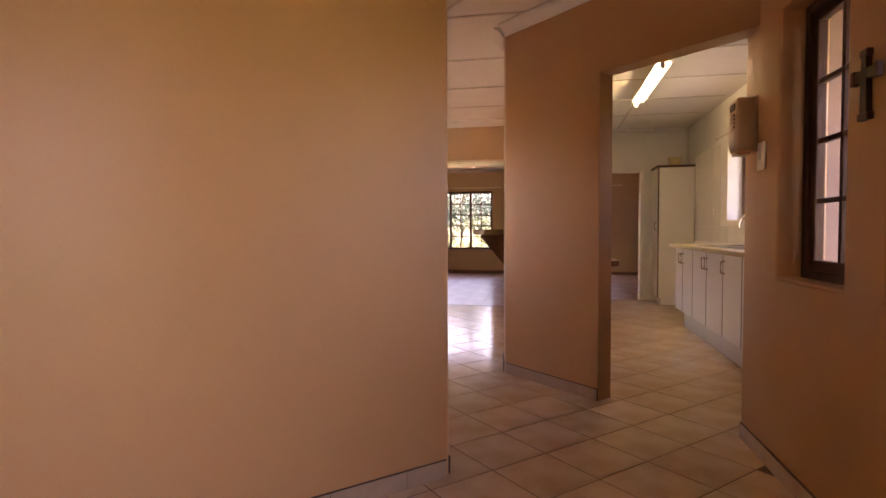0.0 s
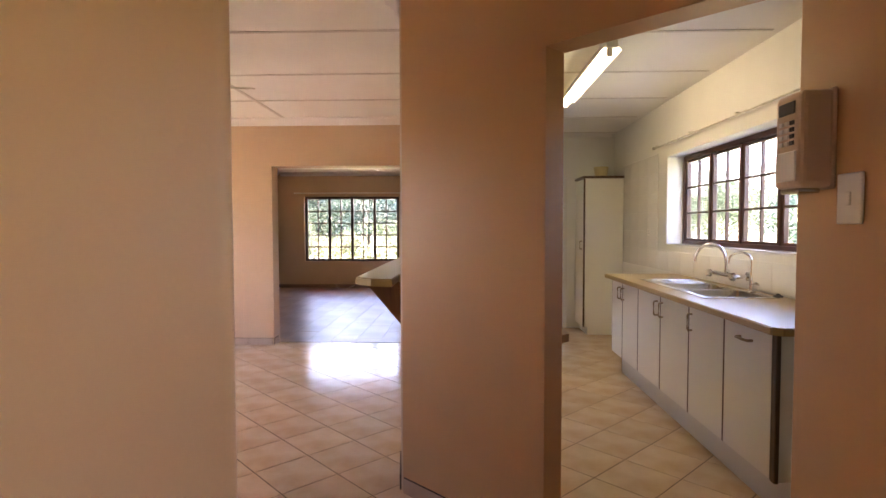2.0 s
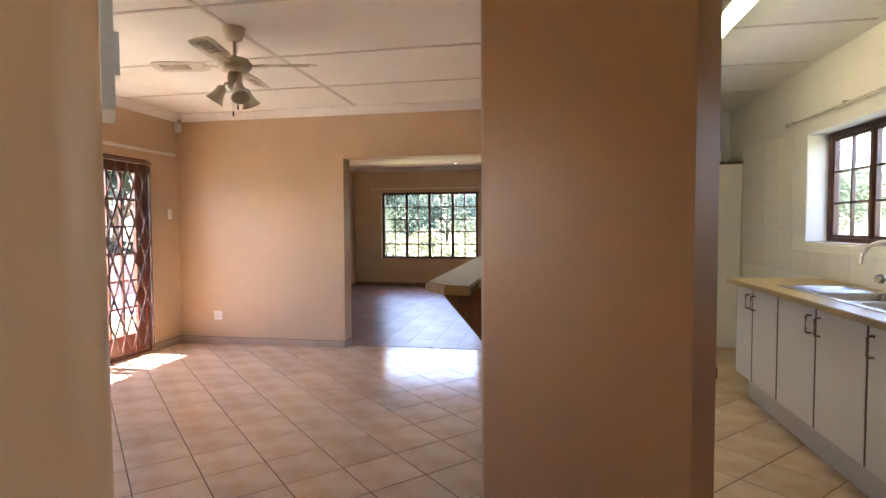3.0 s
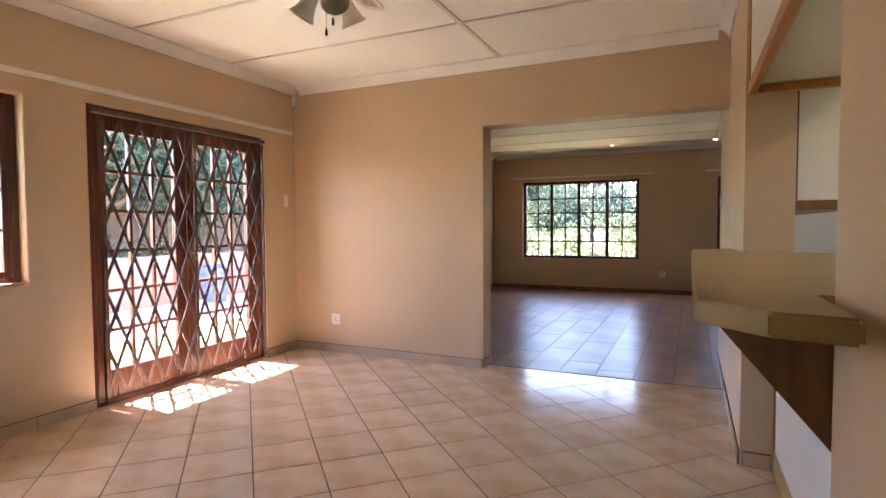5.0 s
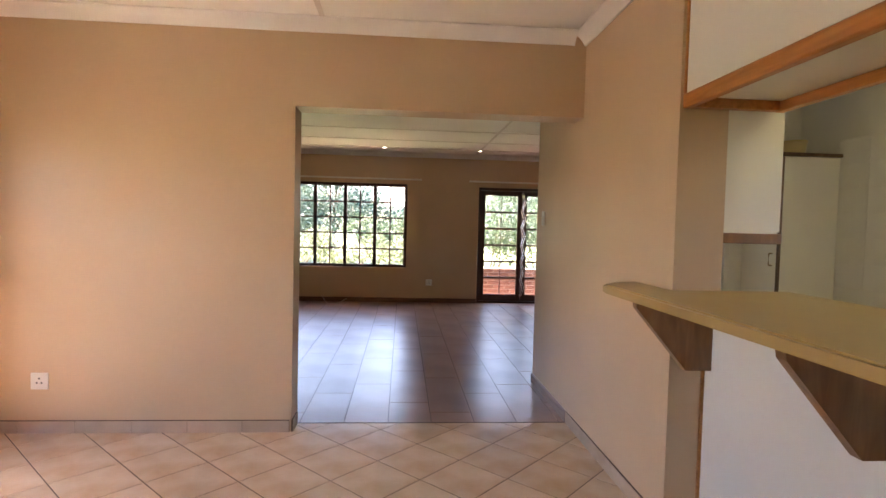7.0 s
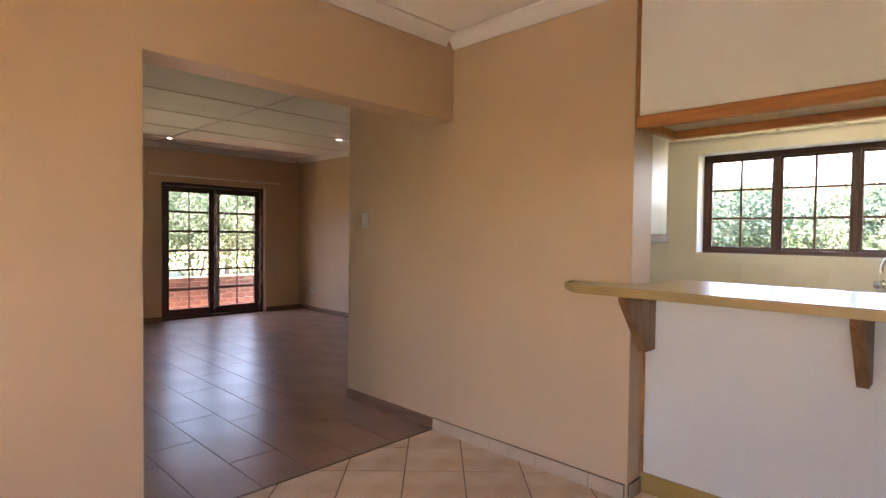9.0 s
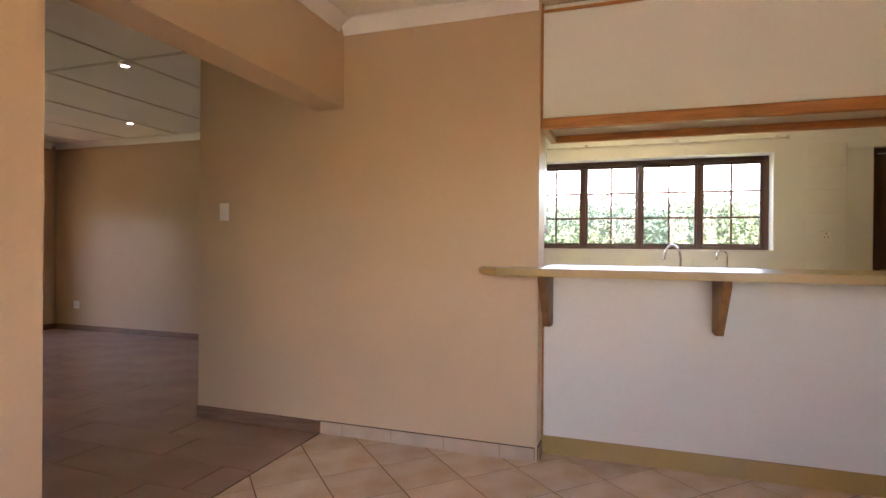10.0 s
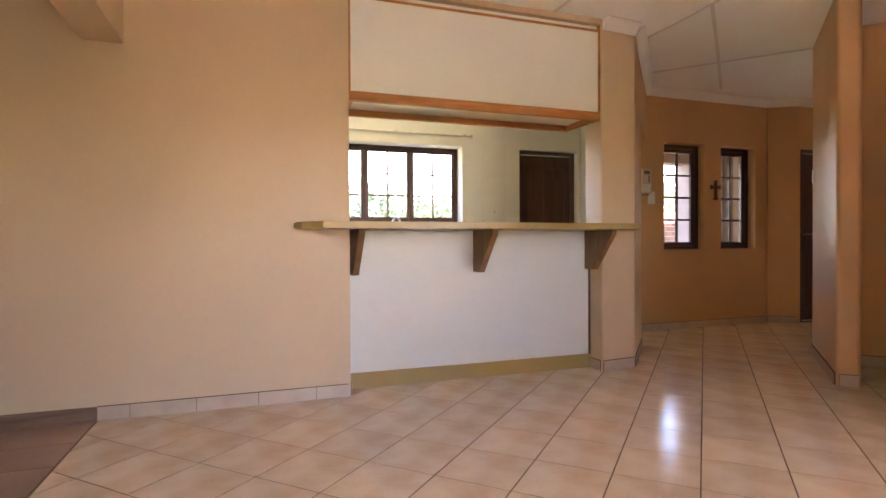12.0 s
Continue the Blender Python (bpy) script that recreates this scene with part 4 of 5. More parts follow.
CY, CZ = 2.90, 1.565
cr = thing("wall_cross", (0.865, CY, CZ - 0.1), "dark wooden cross hanging on the hall wall", "cross")
for pts in ([(-0.020, -0.11), (0.020, -0.11), (0.013, 0.09), (-0.013, 0.09)], [(-0.062, 0.008), (-0.062, 0.042), (0.062, 0.042), (0.062, 0.008)]):
    part("beam", prism(bmesh.new(), [(0.858 + 0.002 * (pts[0][0] < -0.05), CY + y, CZ + z) for y, z in pts], (0.018, 0, 0)), M_FRAME, cr)
for y, z, w, h in ((0, -0.108, 0.03, 0.012), (0, 0.092, 0.022, 0.012), (-0.064, 0.025, 0.01, 0.024), (0.064, 0.025, 0.01, 0.024)):
    part("tip", B(0.856, 0.877, CY + y - w, CY + y + w, CZ + z - h, CZ + z + h, 0.003, 1), M_FRAME, cr)

pts = []
for k in range(25):
    a = k / 24
    pts.append((-3.05 + 0.42 * a, 14.50 - 0.22 * math.sin(math.pi * a) - 0.03 * math.sin(5 * a), 0.006 + 0.10 * max(0, 1 - 4 * a) + 0.05 * max(0, 4 * a - 3)))
solid("loose_cable", sweep(bmesh.new(), pts, 0.005, 6), M_PLAST, "thin white loose cable on the lounge floor", "cable")

# ---- garden ----
M_GRASS = mat("lawn_grass", (0.12, 0.165, 0.055), 0.9, 0.25, 2.0, 60, 0.05, tint=(0.17, 0.18, 0.075))
M_HILL = mat("dry_hill_grass", (0.115, 0.115, 0.055), 0.95, 0.2, 0.12, 2.0, 0.0, tint=(0.05, 0.075, 0.045))
M_PAVE = mat("concrete_paving", (0.48, 0.44, 0.39), 0.85, 0.12, 2.0, 60, 0.03)
M_PLASTER = mat("pink_plaster", (0.34, 0.235, 0.205), 0.8, 0.08, 1.5, 60, 0.02)
M_BRICK = mat("red_face_brick", (0.26, 0.145, 0.11), 0.85, 0.15, 6, 90, 0.03, rand=0.3)
M_BRICKPAVE = mat("brick_paving", (0.30, 0.16, 0.11), 0.85, 0.2, 5, 60, 0.03)
M_PORCH = mat("porch_plaster", (0.35, 0.25, 0.228), 0.8, 0.08, 1.5, 60, 0.02)
M_MORTAR = mat("mortar", (0.42, 0.38, 0.33), 0.9, 0.1, 6, 90, 0.03)
M_BARK = mat("tree_bark", (0.16, 0.12, 0.085), 0.9, 0.3, 5, 40, 0.08)
M_ROOF = mat("roof_tile", (0.22, 0.12, 0.08), 0.8, 0.15, 3, 30, 0.03)
M_FASCIA = mat("white_soffit", (0.7, 0.68, 0.63), 0.7, 0.05, 2, 50, 0.01)


def leaf_mat(name, a, b):
    m = bpy.data.materials.new(name)
    m.use_nodes = True
    t, l = m.node_tree.nodes, m.node_tree.links
    bs = t["Principled BSDF"]
    geo, ramp = t.new("ShaderNodeNewGeometry"), t.new("ShaderNodeValToRGB")
    ramp.color_ramp.elements[0].color, ramp.color_ramp.elements[1].color = (*a, 1), (*b, 1)
    l.new(geo.outputs["Random Per Island"], ramp.inputs["Fac"])
    l.new(ramp.outputs["Color"], bs.inputs["Base Color"])
    bs.inputs["Roughness"].default_value = 0.5
    bs.inputs["Transmission Weight"].default_value = 0.0
    tr, add = t.new("ShaderNodeBsdfTranslucent"), t.new("ShaderNodeMixShader")
    l.new(ramp.outputs["Color"], tr.inputs["Color"])
    add.inputs["Fac"].default_value = 0.35
    l.new(bs.outputs[0], add.inputs[1])
    l.new(tr.outputs[0], add.inputs[2])
    l.new(add.outputs[0], t["Material Output"].inputs["Surface"])
    return m


M_LEAF = [leaf_mat("leaf_mid_green", (0.03, 0.06, 0.032), (0.085, 0.12, 0.065)), leaf_mat("leaf_dark_green", (0.018, 0.045, 0.034), (0.045, 0.085, 0.062)), leaf_mat("leaf_yellow_green", (0.07, 0.09, 0.045), (0.155, 0.175, 0.095))]


def leaf_cloud(rng, blobs, per, size):
    """Many bent leaves about a set of uneven clumps; returns verts and faces."""
    vs, fs = [], []
    for cx, cy, cz, r in blobs:
        n = int(per * r * r)
        d = rng.normal(size=(n, 3))
        d /= np.linalg.norm(d, axis=1)[:, None]
        rad = r * (0.35 + 0.65 * rng.random(n) ** 0.45) * (0.8 + 0.35 * rng.random(n))
        c = np.array((cx, cy, cz)) + d * rad[:, None] * np.array((1, 1, 0.8))
        a, b = rng.normal(size=(n, 3)), rng.normal(size=(n, 3))
        a /= np.linalg.norm(a, axis=1)[:, None]
        b -= a * (a * b).sum(1)[:, None]
        b /= np.linalg.norm(b, axis=1)[:, None]
        s = size * (0.6 + 0.8 * rng.random(n))
        for i in range(n):
            k = len(vs)
            p, u, v = c[i], a[i] * s[i], b[i] * s[i] * 0.45
            up = np.cross(a[i], b[i]) * s[i] * 0.2
            vs += [p - u, p + v + up, p + u, p - v + up]
            fs += [(k, k + 1, k + 2), (k, k + 2, k + 3)]
    return [tuple(v) for v in vs], fs


def tree(x, y, h, r, seed, leaf, label, per=420, size=0.11, z=-0.15, category="tree"):
    rng = np.random.default_rng(seed)
    t = thing("tree", (x, y, z), label, category)
    bm = bmesh.new()
    lean = rng.normal(size=2) * 0.25
    line = [Vector((x + lean[0] * k * k / 9, y + lean[1] * k * k / 9, z + h * 0.62 * k / 5)) for k in range(6)]
    sweep(bm, line, [0.045 * h * (1 - 0.13 * k) * 0.55 for k in range(6)], 9)
    blobs = []
    for k in range(9):
        base = line[2 + k % 4]
        a = 2.4 * k + rng.random()
        tip = base + Vector((math.cos(a) * r * (0.5 + 0.4 * rng.random()), math.sin(a) * r * (0.5 + 0.4 * rng.random()), h * (0.12 + 0.25 * rng.random())))
        mid = base.lerp(tip, 0.5) + Vector((0, 0, 0.12 * h * rng.random()))
        sweep(bm, [base, mid, tip], [0.012 * h, 0.008 * h, 0.004 * h], 6)
        blobs.append((*tip, r * (0.36 + 0.25 * rng.random())))
    blobs.append((*(line[5] + Vector((0, 0, 0.2 * h))), r * 0.55))
    part("trunk", bm, M_BARK, t, "rough brown trunk with limbs", True)
    vs, fs = leaf_cloud(rng, blobs, per, size)
    me = bpy.data.meshes.new("crown")
    me.from_pydata([(a - x, b - y, c - z) for a, b, c in vs], [], fs)
    me.materials.append(leaf)
    ob = new("crown", me)
    ob.parent = t
    return t


def shrub(x, y, r, seed, leaf, label, z=-0.15, per=700, size=0.07):
    rng = np.random.default_rng(seed)
    t = thing("shrub", (x, y, z), label, "shrub")
    bm = bmesh.new()
    blobs = []
    for k in range(6):
        a = 1.05 * k + rng.random()
        tip = Vector((x + math.cos(a) * r * 0.6, y + math.sin(a) * r * 0.6, z + r * (0.6 + 0.7 * rng.random())))
        sweep(bm, [(x, y, z), (x + (tip.x - x) * 0.4, y + (tip.y - y) * 0.4, z + r * 0.4), tip], [0.03, 0.02, 0.008], 6)
        blobs.append((*tip, r * (0.4 + 0.2 * rng.random())))
    part("stem", bm, M_BARK, t)
    vs, fs = leaf_cloud(rng, blobs, per, size)
    me = bpy.data.meshes.new("foliage")
    me.from_pydata([(a - x, b - y, c - z) for a, b, c in vs], [], fs)
    me.materials.append(leaf)
    ob = new("foliage", me)
    ob.parent = t
    return t


solid("ground", B(-400, 400, -400, 400, -0.6, -0.15), M_GRASS, "green lawn and garden ground round the house", "ground", "structure")
solid("pavement", B(-9.15, -6.9, 2.0, 30.0, -0.3, -0.12), M_PAVE, "pale paved path along the garden wall", "pavement", "structure")
solid("pavement", B(-5.65, -4.645, 3.0, 10.5, -0.3, -0.08), M_PAVE, "pale sunlit concrete patio outside the doors", "pavement", "structure")
solid("pavement", B(-3.2, 3.2, 14.815, 17.2, -0.3, -0.06), M_BRICKPAVE, "pale paved veranda outside the garden doors", "pavement", "structure")
solid("pavement", B(1.0, 4.2, -1.5, 9.5, -0.3, -0.10), M_PAVE, "pale concrete path along the house", "pavement", "structure")

# rolling hillside beyond the garden, from west through north to south-east
vs, fs = [], []
rings = ((45, 0.0), (60, 0.35), (80, 0.75), (105, 1.0), (150, 0.9))
for k in range(73):
    a = radians(-40 + 190 * k / 72)
    top = 8.0 + 2.2 * math.sin(3.1 * a + 0.6) + 1.1 * math.sin(7.3 * a)
    for r, f in rings:
        vs.append((r * math.cos(a), 7 + r * math.sin(a), -0.3 + top * f + 0.4 * math.sin(9 * a + r)))
n = len(rings)
for k in range(72):
    for i in range(n - 1):
        fs.append((k * n + i, k * n + i + 1, (k + 1) * n + i + 1, (k + 1) * n + i))
me = bpy.data.meshes.new("hillside")
me.from_pydata(vs, [], fs)
for p in me.polygons:
    p.use_smooth = True
me.materials.append(M_HILL)
tagged(new("hillside", me), "pale dry grassy hillside in the distance", "hill", kind="structure")

# roof overhang and slab, out of view; eaves placed to cut patio sun
rf = thing("roof", (-1.2, 6.7, 2.8), "low unseen roof with wide eaves placed to cut the patio sun", "roof", kind="structure")
part("slab", B(-5.26, 2.75, -2.0, 15.6, 2.77, 2.83), M_ROOF, rf)
part("soffit", B(-5.25, -4.645, -1.9, 15.5, 2.50, 2.52), M_FASCIA, rf)
part("fascia", B(-5.275, -5.25, -2.0, 15.6, 2.47, 2.80), M_FASCIA, rf)

garden_wall = solid("garden_wall", B(-9.4, -9.2, -8, 30, -0.2, 0.74, 0.02, 2), M_PLASTER, "low pinkish plastered garden wall behind the lawn", "garden wall")
porch_shade_roof = thing("porch_shade_roof", (1.7, 2.6, 2.4), "pinkish porch front beam and post under a flat roof added for shade", "porch roof", kind="structure")
# this board is unseen, added to darken the porch outside the hall windows
part("ceiling_board", B(1.084, 2.36, 0.2, 3.81, 2.40, 2.46), M_PORCH, porch_shade_roof)
part("beam", B(2.06, 2.30, 2.126, 3.795, 2.05, 2.398, 0.01, 1), M_PORCH, porch_shade_roof)
part("post", B(1.80, 1.90, 1.62, 1.72, -0.10, 2.398, 0.006, 1), M_BROWN, porch_shade_roof, "dark brown timber post")
solid("wall_kitchen_outside", B(1.084, 2.14, 3.815, 3.846, -0.12, 2.76), M_PORCH, "pinkish plastered outer face of the kitchen wall", "wall", "structure")
porch = solid("porch_pillar", B(2.0, 2.35, 0.5, 2.12, -0.12, 2.395, 0.02, 2), M_PORCH, "pinkish plastered porch wall outside the hall windows", "porch wall")


def brick_wall(x0, x1, y0, y1, z0, rows, label):
    """A low wall of single bricks in stretcher bond."""
    along_x = (x1 - x0) > (y1 - y0)
    w = thing("brick_wall", ((x0 + x1) / 2, (y0 + y1) / 2, z0), label, "brick wall")
    part("mortar", B(x0 + 0.008, x1 - 0.008, y0 + 0.008, y1 - 0.008, z0, z0 + rows * 0.085 - 0.012), M_MORTAR, w)
    length = x1 - x0 if along_x else y1 - y0
    size = (0.222, y1 - y0, 0.073) if along_x else (x1 - x0, 0.222, 0.073)
    me = mesh_of("brick", B(-size[0] / 2, size[0] / 2, -size[1] / 2, size[1] / 2, 0, size[2], 0.004, 1), M_BRICK)
    for k in range(rows):
        for i in range(int(length / 0.234)):
            c = 0.117 + i * 0.234 + (0.117 if k % 2 else 0)
            if c + 0.1 > length:
                continue
            ob = new("brick", me)
            ob.parent = w
            p = Vector((x0 + c, (y0 + y1) / 2, z0 + 0.085 * k)) if along_x else Vector(((x0 + x1) / 2, y0 + c, z0 + 0.085 * k))
            ob.location = p - BASE[w]
    return w


brick_wall(-1.2, 2.8, 15.95, 16.17, -0.06, 7, "low red face-brick veranda wall outside the doors")
brick_wall(3.6, 3.82, -1.3, 1.8, -0.12, 19, "low red face-brick wall beside the porch")

for x, y, h, r, sd, lf in ((-7.4, 25.0, 3.9, 1.7, 1, 0), (-4.4, 26.5, 4.2, 1.6, 2, 1), (-1.6, 26.0, 2.0, 1.3, 7, 1), (0.9, 27.0, 2.6, 1.6, 3, 2), (2.8, 24.5, 3.2, 1.8, 4, 0), (-7.5, 27.0, 3.6, 2.2, 5, 1), (4.8, 24.0, 3.3, 1.9, 6, 0)):
    tree(x, y, h, r, sd, M_LEAF[lf], "leafy green garden tree behind the house", size=0.065, per=1300)
for x, y, r, sd, lf in ((-4.6, 20.5, 1.0, 11, 2), (-3.0, 20.2, 0.85, 12, 2), (-1.4, 20.6, 0.95, 13, 2), (0.6, 19.2, 1.5, 14, 0), (2.0, 19.4, 1.6, 15, 0), (3.6, 19.8, 1.4, 16, 2), (-6.2, 21.0, 1.3, 17, 0), (-8.6, 24.5, 1.9, 18, 0), (-6.6, 24.0, 1.8, 19, 0), (-4.5, 24.6, 2.0, 20, 1), (-2.6, 24.2, 1.25, 61, 0), (-0.6, 24.6, 1.3, 62, 2)):
    shrub(x, y, r, sd, M_LEAF[lf], "sunlit leafy green shrub behind the house", per=1300, size=0.05)
for x, y, h, r, sd, lf in ((20.5, 8.6, 3.6, 1.7, 22, 0), (17.0, 12.6, 3.4, 1.6, 23, 2), (24.0, 2.2, 3.4, 1.6, 24, 0), (10.5, 16.0, 3.0, 1.5, 25, 0), (12.5, 20.0, 3.4, 1.6, 26, 2)):
    tree(x, y, h, r, sd, M_LEAF[lf % 2], "low leafy tree beyond the kitchen garden", per=1300, size=0.06)
for x, y, r, sd, lf in ((9.5, 4.6, 1.54, 31, 0), (9.8, 6.2, 1.61, 32, 1), (9.5, 7.8, 1.46, 33, 0), (9.6, 9.5, 1.54, 34, 1), (9.3, 11.2, 1.38, 35, 0), (8.7, 2.9, 1.54, 36, 0), (9.0, 13.0, 1.54, 37, 0), (8.8, 15.0, 1.85, 38, 1), (10.6, 5.4, 1.76, 71, 0), (10.8, 7.1, 1.54, 72, 1), (10.7, 8.8, 1.69, 73, 0), (10.8, 10.6, 1.61, 74, 0), (9.6, 24.0, 2.69, 39, 0), (7.0, -2.4, 1.9, 40, 2), (8.6, -4.6, 2.0, 63, 0)):
    shrub(x, y, r, sd, M_LEAF[lf], "bright leafy shrub beyond the kitchen path", per=1900, size=0.05)
for x, y, h, r, sd, lf in ((-11.6, 11.2, 6.5, 2.3, 41, 1), (-12.4, 13.6, 7.0, 2.6, 42, 1), (-11.2, 15.2, 6.8, 2.4, 43, 0), (-13.5, 10.0, 7.5, 2.8, 44, 1), (-13.8, 16.0, 7.5, 3.0, 45, 1), (-14.0, 20.0, 7.0, 3.0, 46, 0), (-17.0, 12.5, 8.0, 3.4, 47, 1), (-17.5, 18.5, 8.0, 3.6, 48, 1), (-18.0, 25.0, 8.5, 3.8, 49, 1), (-11.6, 18.6, 6.6, 2.5, 50, 1)):
    tree(x, y, h, r, sd, M_LEAF[lf], "tall shady tree beyond the patio lawn")
for x, y, r, sd, lf in ((-11.2, 8.6, 0.8, 51, 1), (-11.3, 11.4, 0.85, 52, 0), (-11.0, 15.6, 0.85, 53, 1), (-11.2, 18.5, 0.9, 54, 0)):
    shrub(x, y, r, sd, M_LEAF[lf], "dark green shrub along the garden wall")

bin_ = thing("plastic_bin", (-8.7, 11.4, -0.12), "blue plastic bin standing on the lawn", "bin")
M_BLUE = mat("blue_plastic", (0.10, 0.15, 0.30), 0.4, 0.06, 6, 80, 0.004)
part("body", lathe(bmesh.new(), (-8.7, 11.4, -0.12), [(0.20, 0), (0.25, 0.55), (0.27, 0.56), (0.27, 0.60)], 20), M_BLUE, bin_, "", True)
part("lid", lathe(bmesh.new(), (-8.7, 11.4, -0.12), [(0.28, 0.602), (0.28, 0.63), (0.12, 0.68), (0.02, 0.69)], 20), M_BLUE, bin_, "", True)

# neighbour's low house behind the garden wall
nh = thing("house", (-20, 16, -0.15), "neighbouring low plastered house with tiled roof", "house")
part("wall", B(-23, -17.5, 11, 22, -0.15, 2.5), M_PLASTER, nh)
part("roof", prism(bmesh.new(), [(-23.5, 10.5, 2.5), (-17.0, 10.5, 2.5), (-20.2, 10.5, 4.2)], (0, 12, 0)), M_ROOF, nh)

# ---- skirtings ----
def skirting(p0, p1, phase=0.0):
    """Cut floor tiles set on edge; the room lies to the right of the way from p0 to p1."""
    a, b = Vector((*p0, 0)), Vector((*p1, 0))
    length = (b - a).length
    u = (b - a) / length
    n = Vector((u.y, -u.x, 0))
    s = thing("baseboard", a, "beige ceramic tile skirting along the wall", "skirting", kind="structure")
    cuts = [0.0]
    c = phase or 0.34
    while c < length - 0.03:
        cuts.append(c)
        c += 0.342
    cuts.append(length)
    for c0, c1 in zip(cuts, cuts[1:]):
        p = a + u * (c0 + 0.0015)
        q = a + u * (c1 - 0.0015)
        bm = prism(bmesh.new(), [p + n * 0.001, p + n * 0.009, p + n * 0.011 + Vector((0, 0, 0.0)), q + n * 0.011, q + n * 0.009, q + n * 0.001], (0, 0, 0.076))
        part("skirting_tile", bm, M_BASE, s)
    part("grout_line", prism(bmesh.new(), [a + n * 0.0005, a + n * 0.0075, b + n * 0.0075, b + n * 0.0005], (0, 0, 0.080)), M_GROUT, s)
    return s


skirting((-4.40, 0.3), (-4.40, 6.48))
skirting((-4.40, 8.11), (-4.40, 8.55))
skirting((-4.388, 8.55), (-2.382, 8.55))
skirting((-2.37, 8.55), (-2.37, 8.70))
skirting((-0.50, 8.70), (-0.50, 7.312), 0.16)
skirting((-0.488, 7.30), (-0.36, 7.30))
skirting((-0.36, 5.41), (-0.488, 5.41))
skirting((-0.50, 5.398), (-0.468, 5.095))
dx, dy = (DIAG1[0] - DIAG0[0]) / DIAGL, (DIAG1[1] - DIAG0[1]) / DIAGL
skirting((DIAG0[0] + 0.01 * dx, DIAG0[1] + 0.01 * dy), (DIAG0[0] + JAMB * dx, DIAG0[1] + JAMB * dy), 0.3)
skirting((0.88, 4.02), (0.88, 2.11))
skirting((0.875, 2.09), (0.72, 1.835))
o2 = (OWC[0] - 0.02, OWC[1] - 0.02)
skirting(off(OWC, 0, 5.2), o2, 0.18)
skirting((OWC[0] - 0.012, OWC[1] + 0.014), (STUB[0] + 0.012, STUB[1] - 0.014), 0.2)
skirting((STUB[0] - 0.012, STUB[1] - 0.012), (STUB[0] - 0.088, STUB[1] - 0.088))
skirting(off(OWC, 0.42, 0.2), off(OWC, 0.42, 4.9))


def dark_skirting(p0, p1):
    a, b = Vector((*p0, 0)), Vector((*p1, 0))
    u = (b - a).normalized()
    n = Vector((u.y, -u.x, 0))
    bm = prism(bmesh.new(), [a + n * 0.001, a + n * 0.014, a + n * 0.014 + Vector((0, 0, 0.072)), a + n * 0.009 + Vector((0, 0, 0.078)), a + n * 0.001 + Vector((0, 0, 0.078))], b - a)
    return solid("baseboard", bm, M_LBASE, "dark wood-look skirting along the lounge wall", "skirting", "structure")


dark_skirting((-0.50, 9.70), (-0.50, 8.70))
dark_skirting((-4.40, 8.76), (-4.40, 14.56))
dark_skirting((-4.38, 14.57), (-0.34, 14.57))
dark_skirting((1.31, 14.57), (1.94, 14.57))
dark_skirting((1.95, 14.56), (1.95, 9.86))
dark_skirting((1.94, 9.85), (1.28, 9.85))

# ---- wall tiles round the kitchen window ----
kw = bpy.data.objects["wall_kitchen_east"]
TW, TH = 0.30, 0.20
tile_me = mesh_of("wall_tile", B(-0.0045, 0, -TW / 2 + 0.0015, TW / 2 - 0.0015, -TH / 2 + 0.0015, TH / 2 - 0.0015, 0.0015, 1), M_KTILE)
for k in range(6):
    for i in range(15):
        y, z = 5.20 + TW * i, 0.94 + TH * (k + 0.5)
        if y + TW / 2 > 9.27 or (5.60 - TW / 2 - 0.002 < y < 7.82 + TW / 2 + 0.002 and 1.20 - TH / 2 < z < 2.08 + TH / 2):
            continue
        ob = new("wall_tile", tile_me)
        ob.parent = kw
        ob.location = (1.8988, y, z)

# ---- floors ----
floor = solid("floor", B(-4.63, 2.13, -1.39, 14.80, -0.12, -0.0018), M_GROUT, "concrete screed and grout under the floor tiles", "floor", "structure")


def clip(poly, axis, at, keep_low):
    out = []
    for (a, b) in zip(poly, poly[1:] + poly[:1]):
        ia, ib = (a[axis] <= at) == keep_low, (b[axis] <= at) == keep_low
        if ia:
            out.append(a)
        if ia != ib:
            f = (at - a[axis]) / (b[axis] - a[axis])
            out.append((a[0] + (b[0] - a[0]) * f, a[1] + (b[1] - a[1]) * f))
    return out


def slab_mesh(name, poly, material, top, low, bevel):
    cx, cy = sum(p[0] for p in poly) / len(poly), sum(p[1] for p in poly) / len(poly)
    inner = []
    for x, y in poly:
        d = math.hypot(x - cx, y - cy)
        f = (d - bevel * 1.3) / d
        inner.append((cx + (x - cx) * f, cy + (y - cy) * f))
    n = len(poly)
    vs = [(x - cx, y - cy, low) for x, y in poly] + [(x - cx, y - cy, top - bevel) for x, y in poly] + [(x - cx, y - cy, top) for x, y in inner]
    fs = [tuple(range(2 * n, 3 * n))]
    for i in range(n):
        j = (i + 1) % n
        fs += [(i, j, n + j, n + i), (n + i, n + j, 2 * n + j, 2 * n + i)]
    me = bpy.data.meshes.new(name)
    me.from_pydata(vs, [], fs)
    me.materials.append(material)
    return me, (cx, cy)


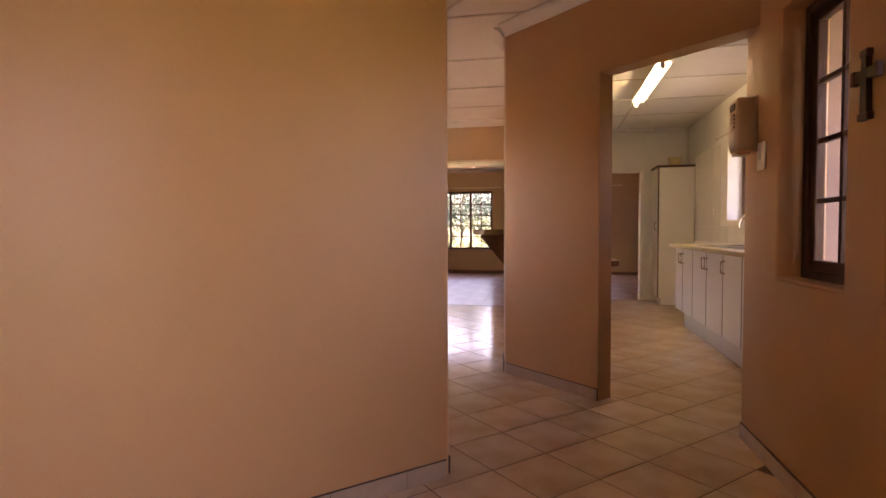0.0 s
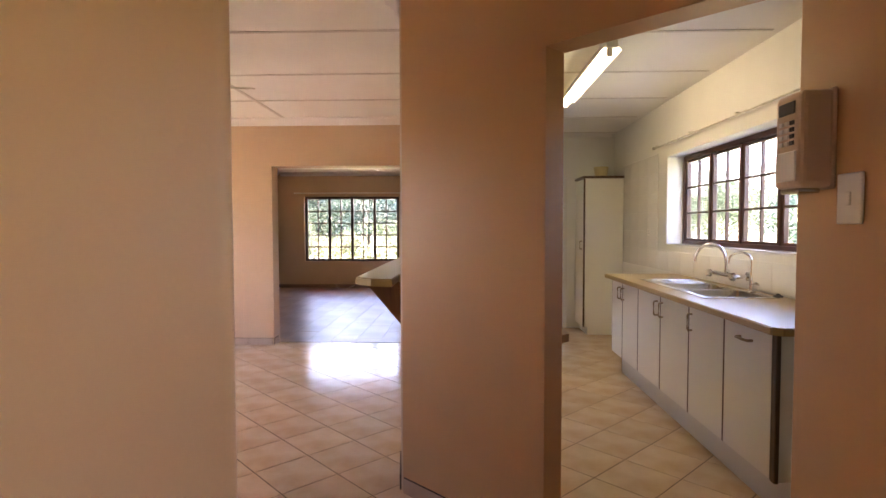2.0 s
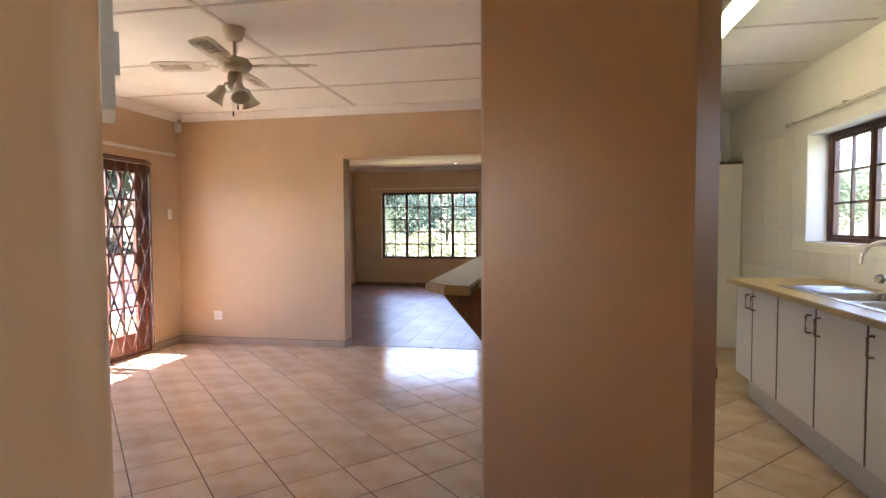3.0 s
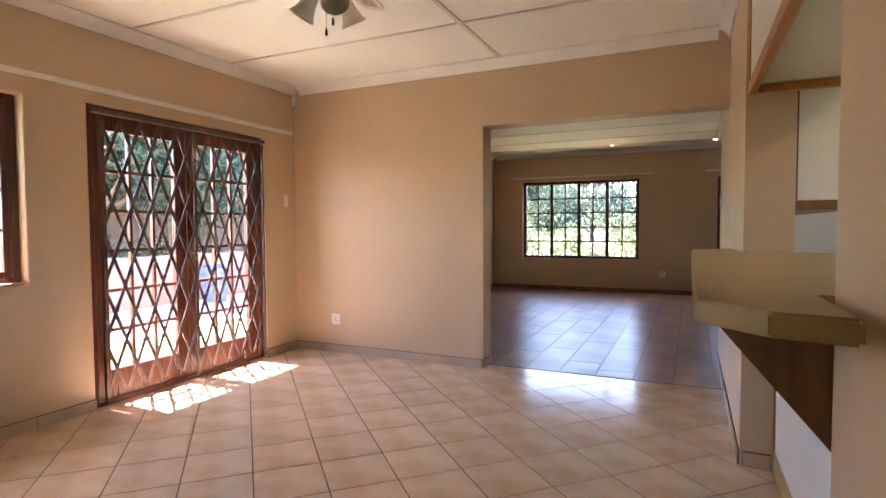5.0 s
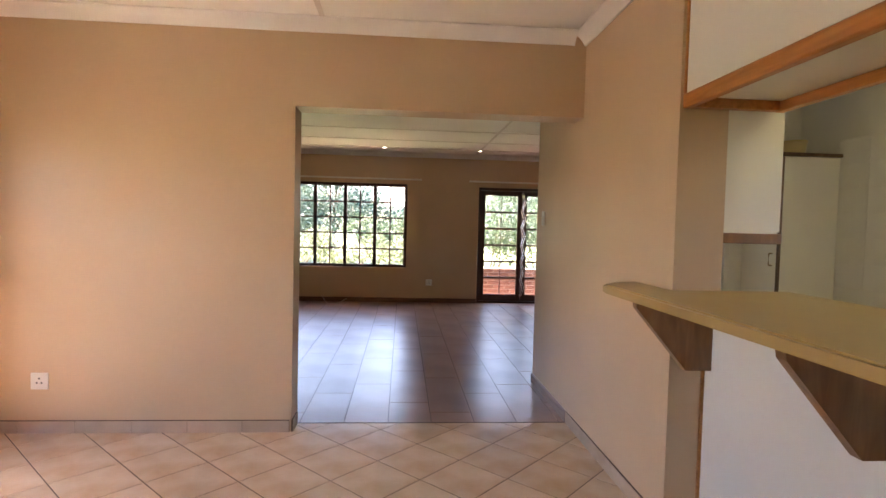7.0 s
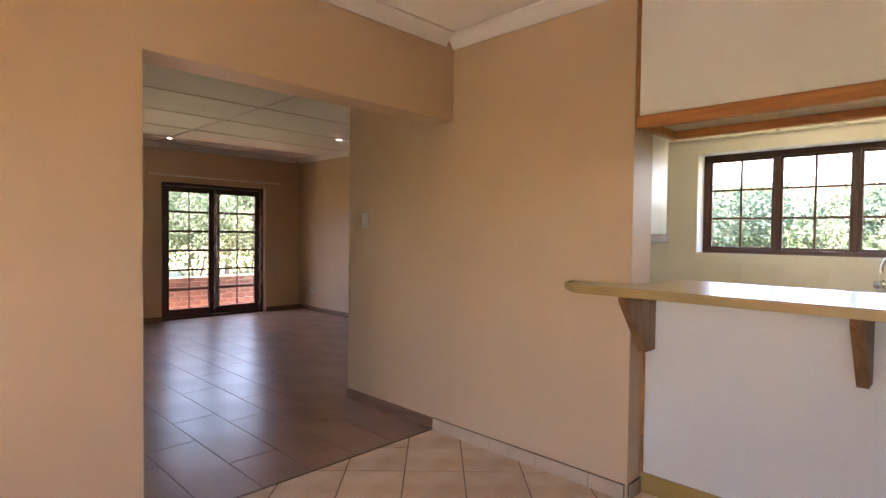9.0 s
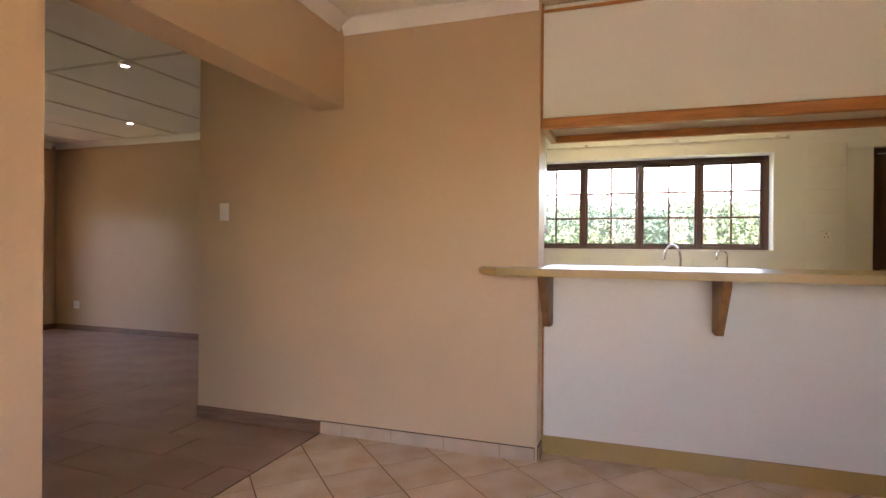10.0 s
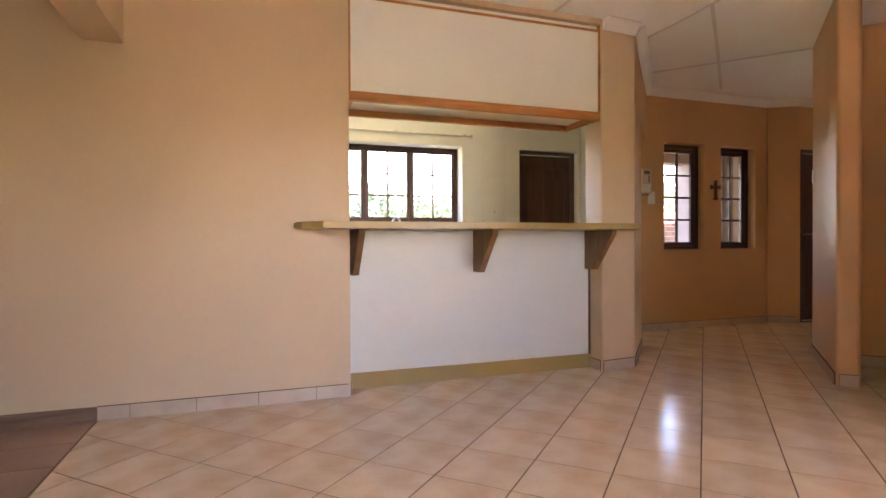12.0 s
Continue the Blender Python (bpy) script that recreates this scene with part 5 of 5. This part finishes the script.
TS, TA, TG = 0.335, radians(45.0), 0.0058
TC, TN, TO1, TO2 = math.cos(TA), math.sin(TA), 0.11, -0.035
whole, rest = None, []
for i in range(-20, 40):
    for j in range(-5, 45):
        corners = [(TO1 + TS * (i + a), TO2 + TS * (j + b)) for a, b in ((0, 0), (1, 0), (1, 1), (0, 1))]
        g = TG / 2
        corners = [(u + (g if k in (0, 3) else -g), v + (g if k in (0, 1) else -g)) for k, (u, v) in enumerate(corners)]
        poly = [(u * TC - v * TN, u * TN + v * TC) for u, v in corners]
        cx, cy = sum(p[0] for p in poly) / 4, sum(p[1] for p in poly) / 4
        if not (-4.7 < cx < 2.2 and -1.4 < cy < 9.8) or (cx > 1.05 and cy < 3.75):
            continue
        cut = poly
        north = 9.70 if cx > -0.40 else 8.70
        for ax, at, low in ((0, -4.42 if not 6.48 < cy < 8.11 else -4.50, False), (0, 2.0 if cy > 3.7 else 1.0 if cy > 1.9 else 0.90, True), (1, -1.38, False), (1, north, True)):
            cut = clip(cut, ax, at, low)
            if len(cut) < 3:
                break
        if len(cut) < 3:
            continue
        inhall = cx + cy < 4.7 and cx > -2.2 and cy > 1.3 and cy - cx < 4.4
        near = (-4.45 < cx < -0.2 and 3.9 < cy < 9) or inhall or (0.1 < cx < 1.4 and 3.9 < cy < 8.2)
        if not near:
            rest.append(cut)
            continue
        if cut is poly:
            if whole is None:
                whole = slab_mesh("floor_tile", poly, M_TILE, 0.0, -0.008, 0.0012)[0]
            me, at = whole, (cx, cy)
        else:
            me, at = slab_mesh("floor_tile", cut, M_TILE, 0.0, -0.008, 0.0012)
        ob = new("floor_tile", me)
        ob.parent = floor
        ob.location = (*at, 0.0)
vs, fs = [], []
for poly in rest:
    k = len(vs)
    vs += [(x, y, -0.0005) for x, y in poly] + [(x, y, -0.01) for x, y in poly]
    n = len(poly)
    fs += [tuple(range(k, k + n))] + [(k + i + n, k + (i + 1) % n + n, k + (i + 1) % n, k + i) for i in range(n)]
me = bpy.data.meshes.new("floor_tile_rest")
me.from_pydata(vs, [], fs)
me.materials.append(M_TILE)
ob = tagged(new("floor_tile_rest", me), kind="stuff")
ob.parent = floor

# wood-look planks in the lounge, laid across the room in broken bond
PW, PL = 0.30, 0.90
for i in range(23):
    for j in range(-1, 8):
        x0 = -4.45 + PW * i
        y0 = 8.705 + PL * j + (0.0, 0.42, 0.2, 0.65)[i % 4]
        poly = [(x0 + 0.0022, y0 + 0.0022), (x0 + PW - 0.0022, y0 + 0.0022), (x0 + PW - 0.0022, y0 + PL - 0.0022), (x0 + 0.0022, y0 + PL - 0.0022)]
        for ax, at, low in ((1, 8.705, False), (1, 14.62, True), (0, 2.05, True)):
            poly = clip(poly, ax, at, low)
            if len(poly) < 3:
                break
        if len(poly) < 3 or (x0 > -0.5 and y0 + PL < 9.72):
            continue
        if -0.6 < x0 < -0.5 and y0 + PL < 9.72:
            poly = clip(poly, 0, -0.40, True)
        if x0 > -0.35:
            poly = clip(poly, 1, 9.72, False)
        me, at = slab_mesh("floor_plank", poly, M_PLANK, 0.001, -0.008, 0.0015)
        ob = new("floor_plank", me)
        ob.parent = floor
        ob.location = (*at, 0.0)
solid("threshold_strip", B(-2.37, -0.50, 8.697, 8.707, -0.005, 0.003, 0.001, 1), M_BROWN, "thin dark strip between tiles and planks", "threshold strip", "structure")
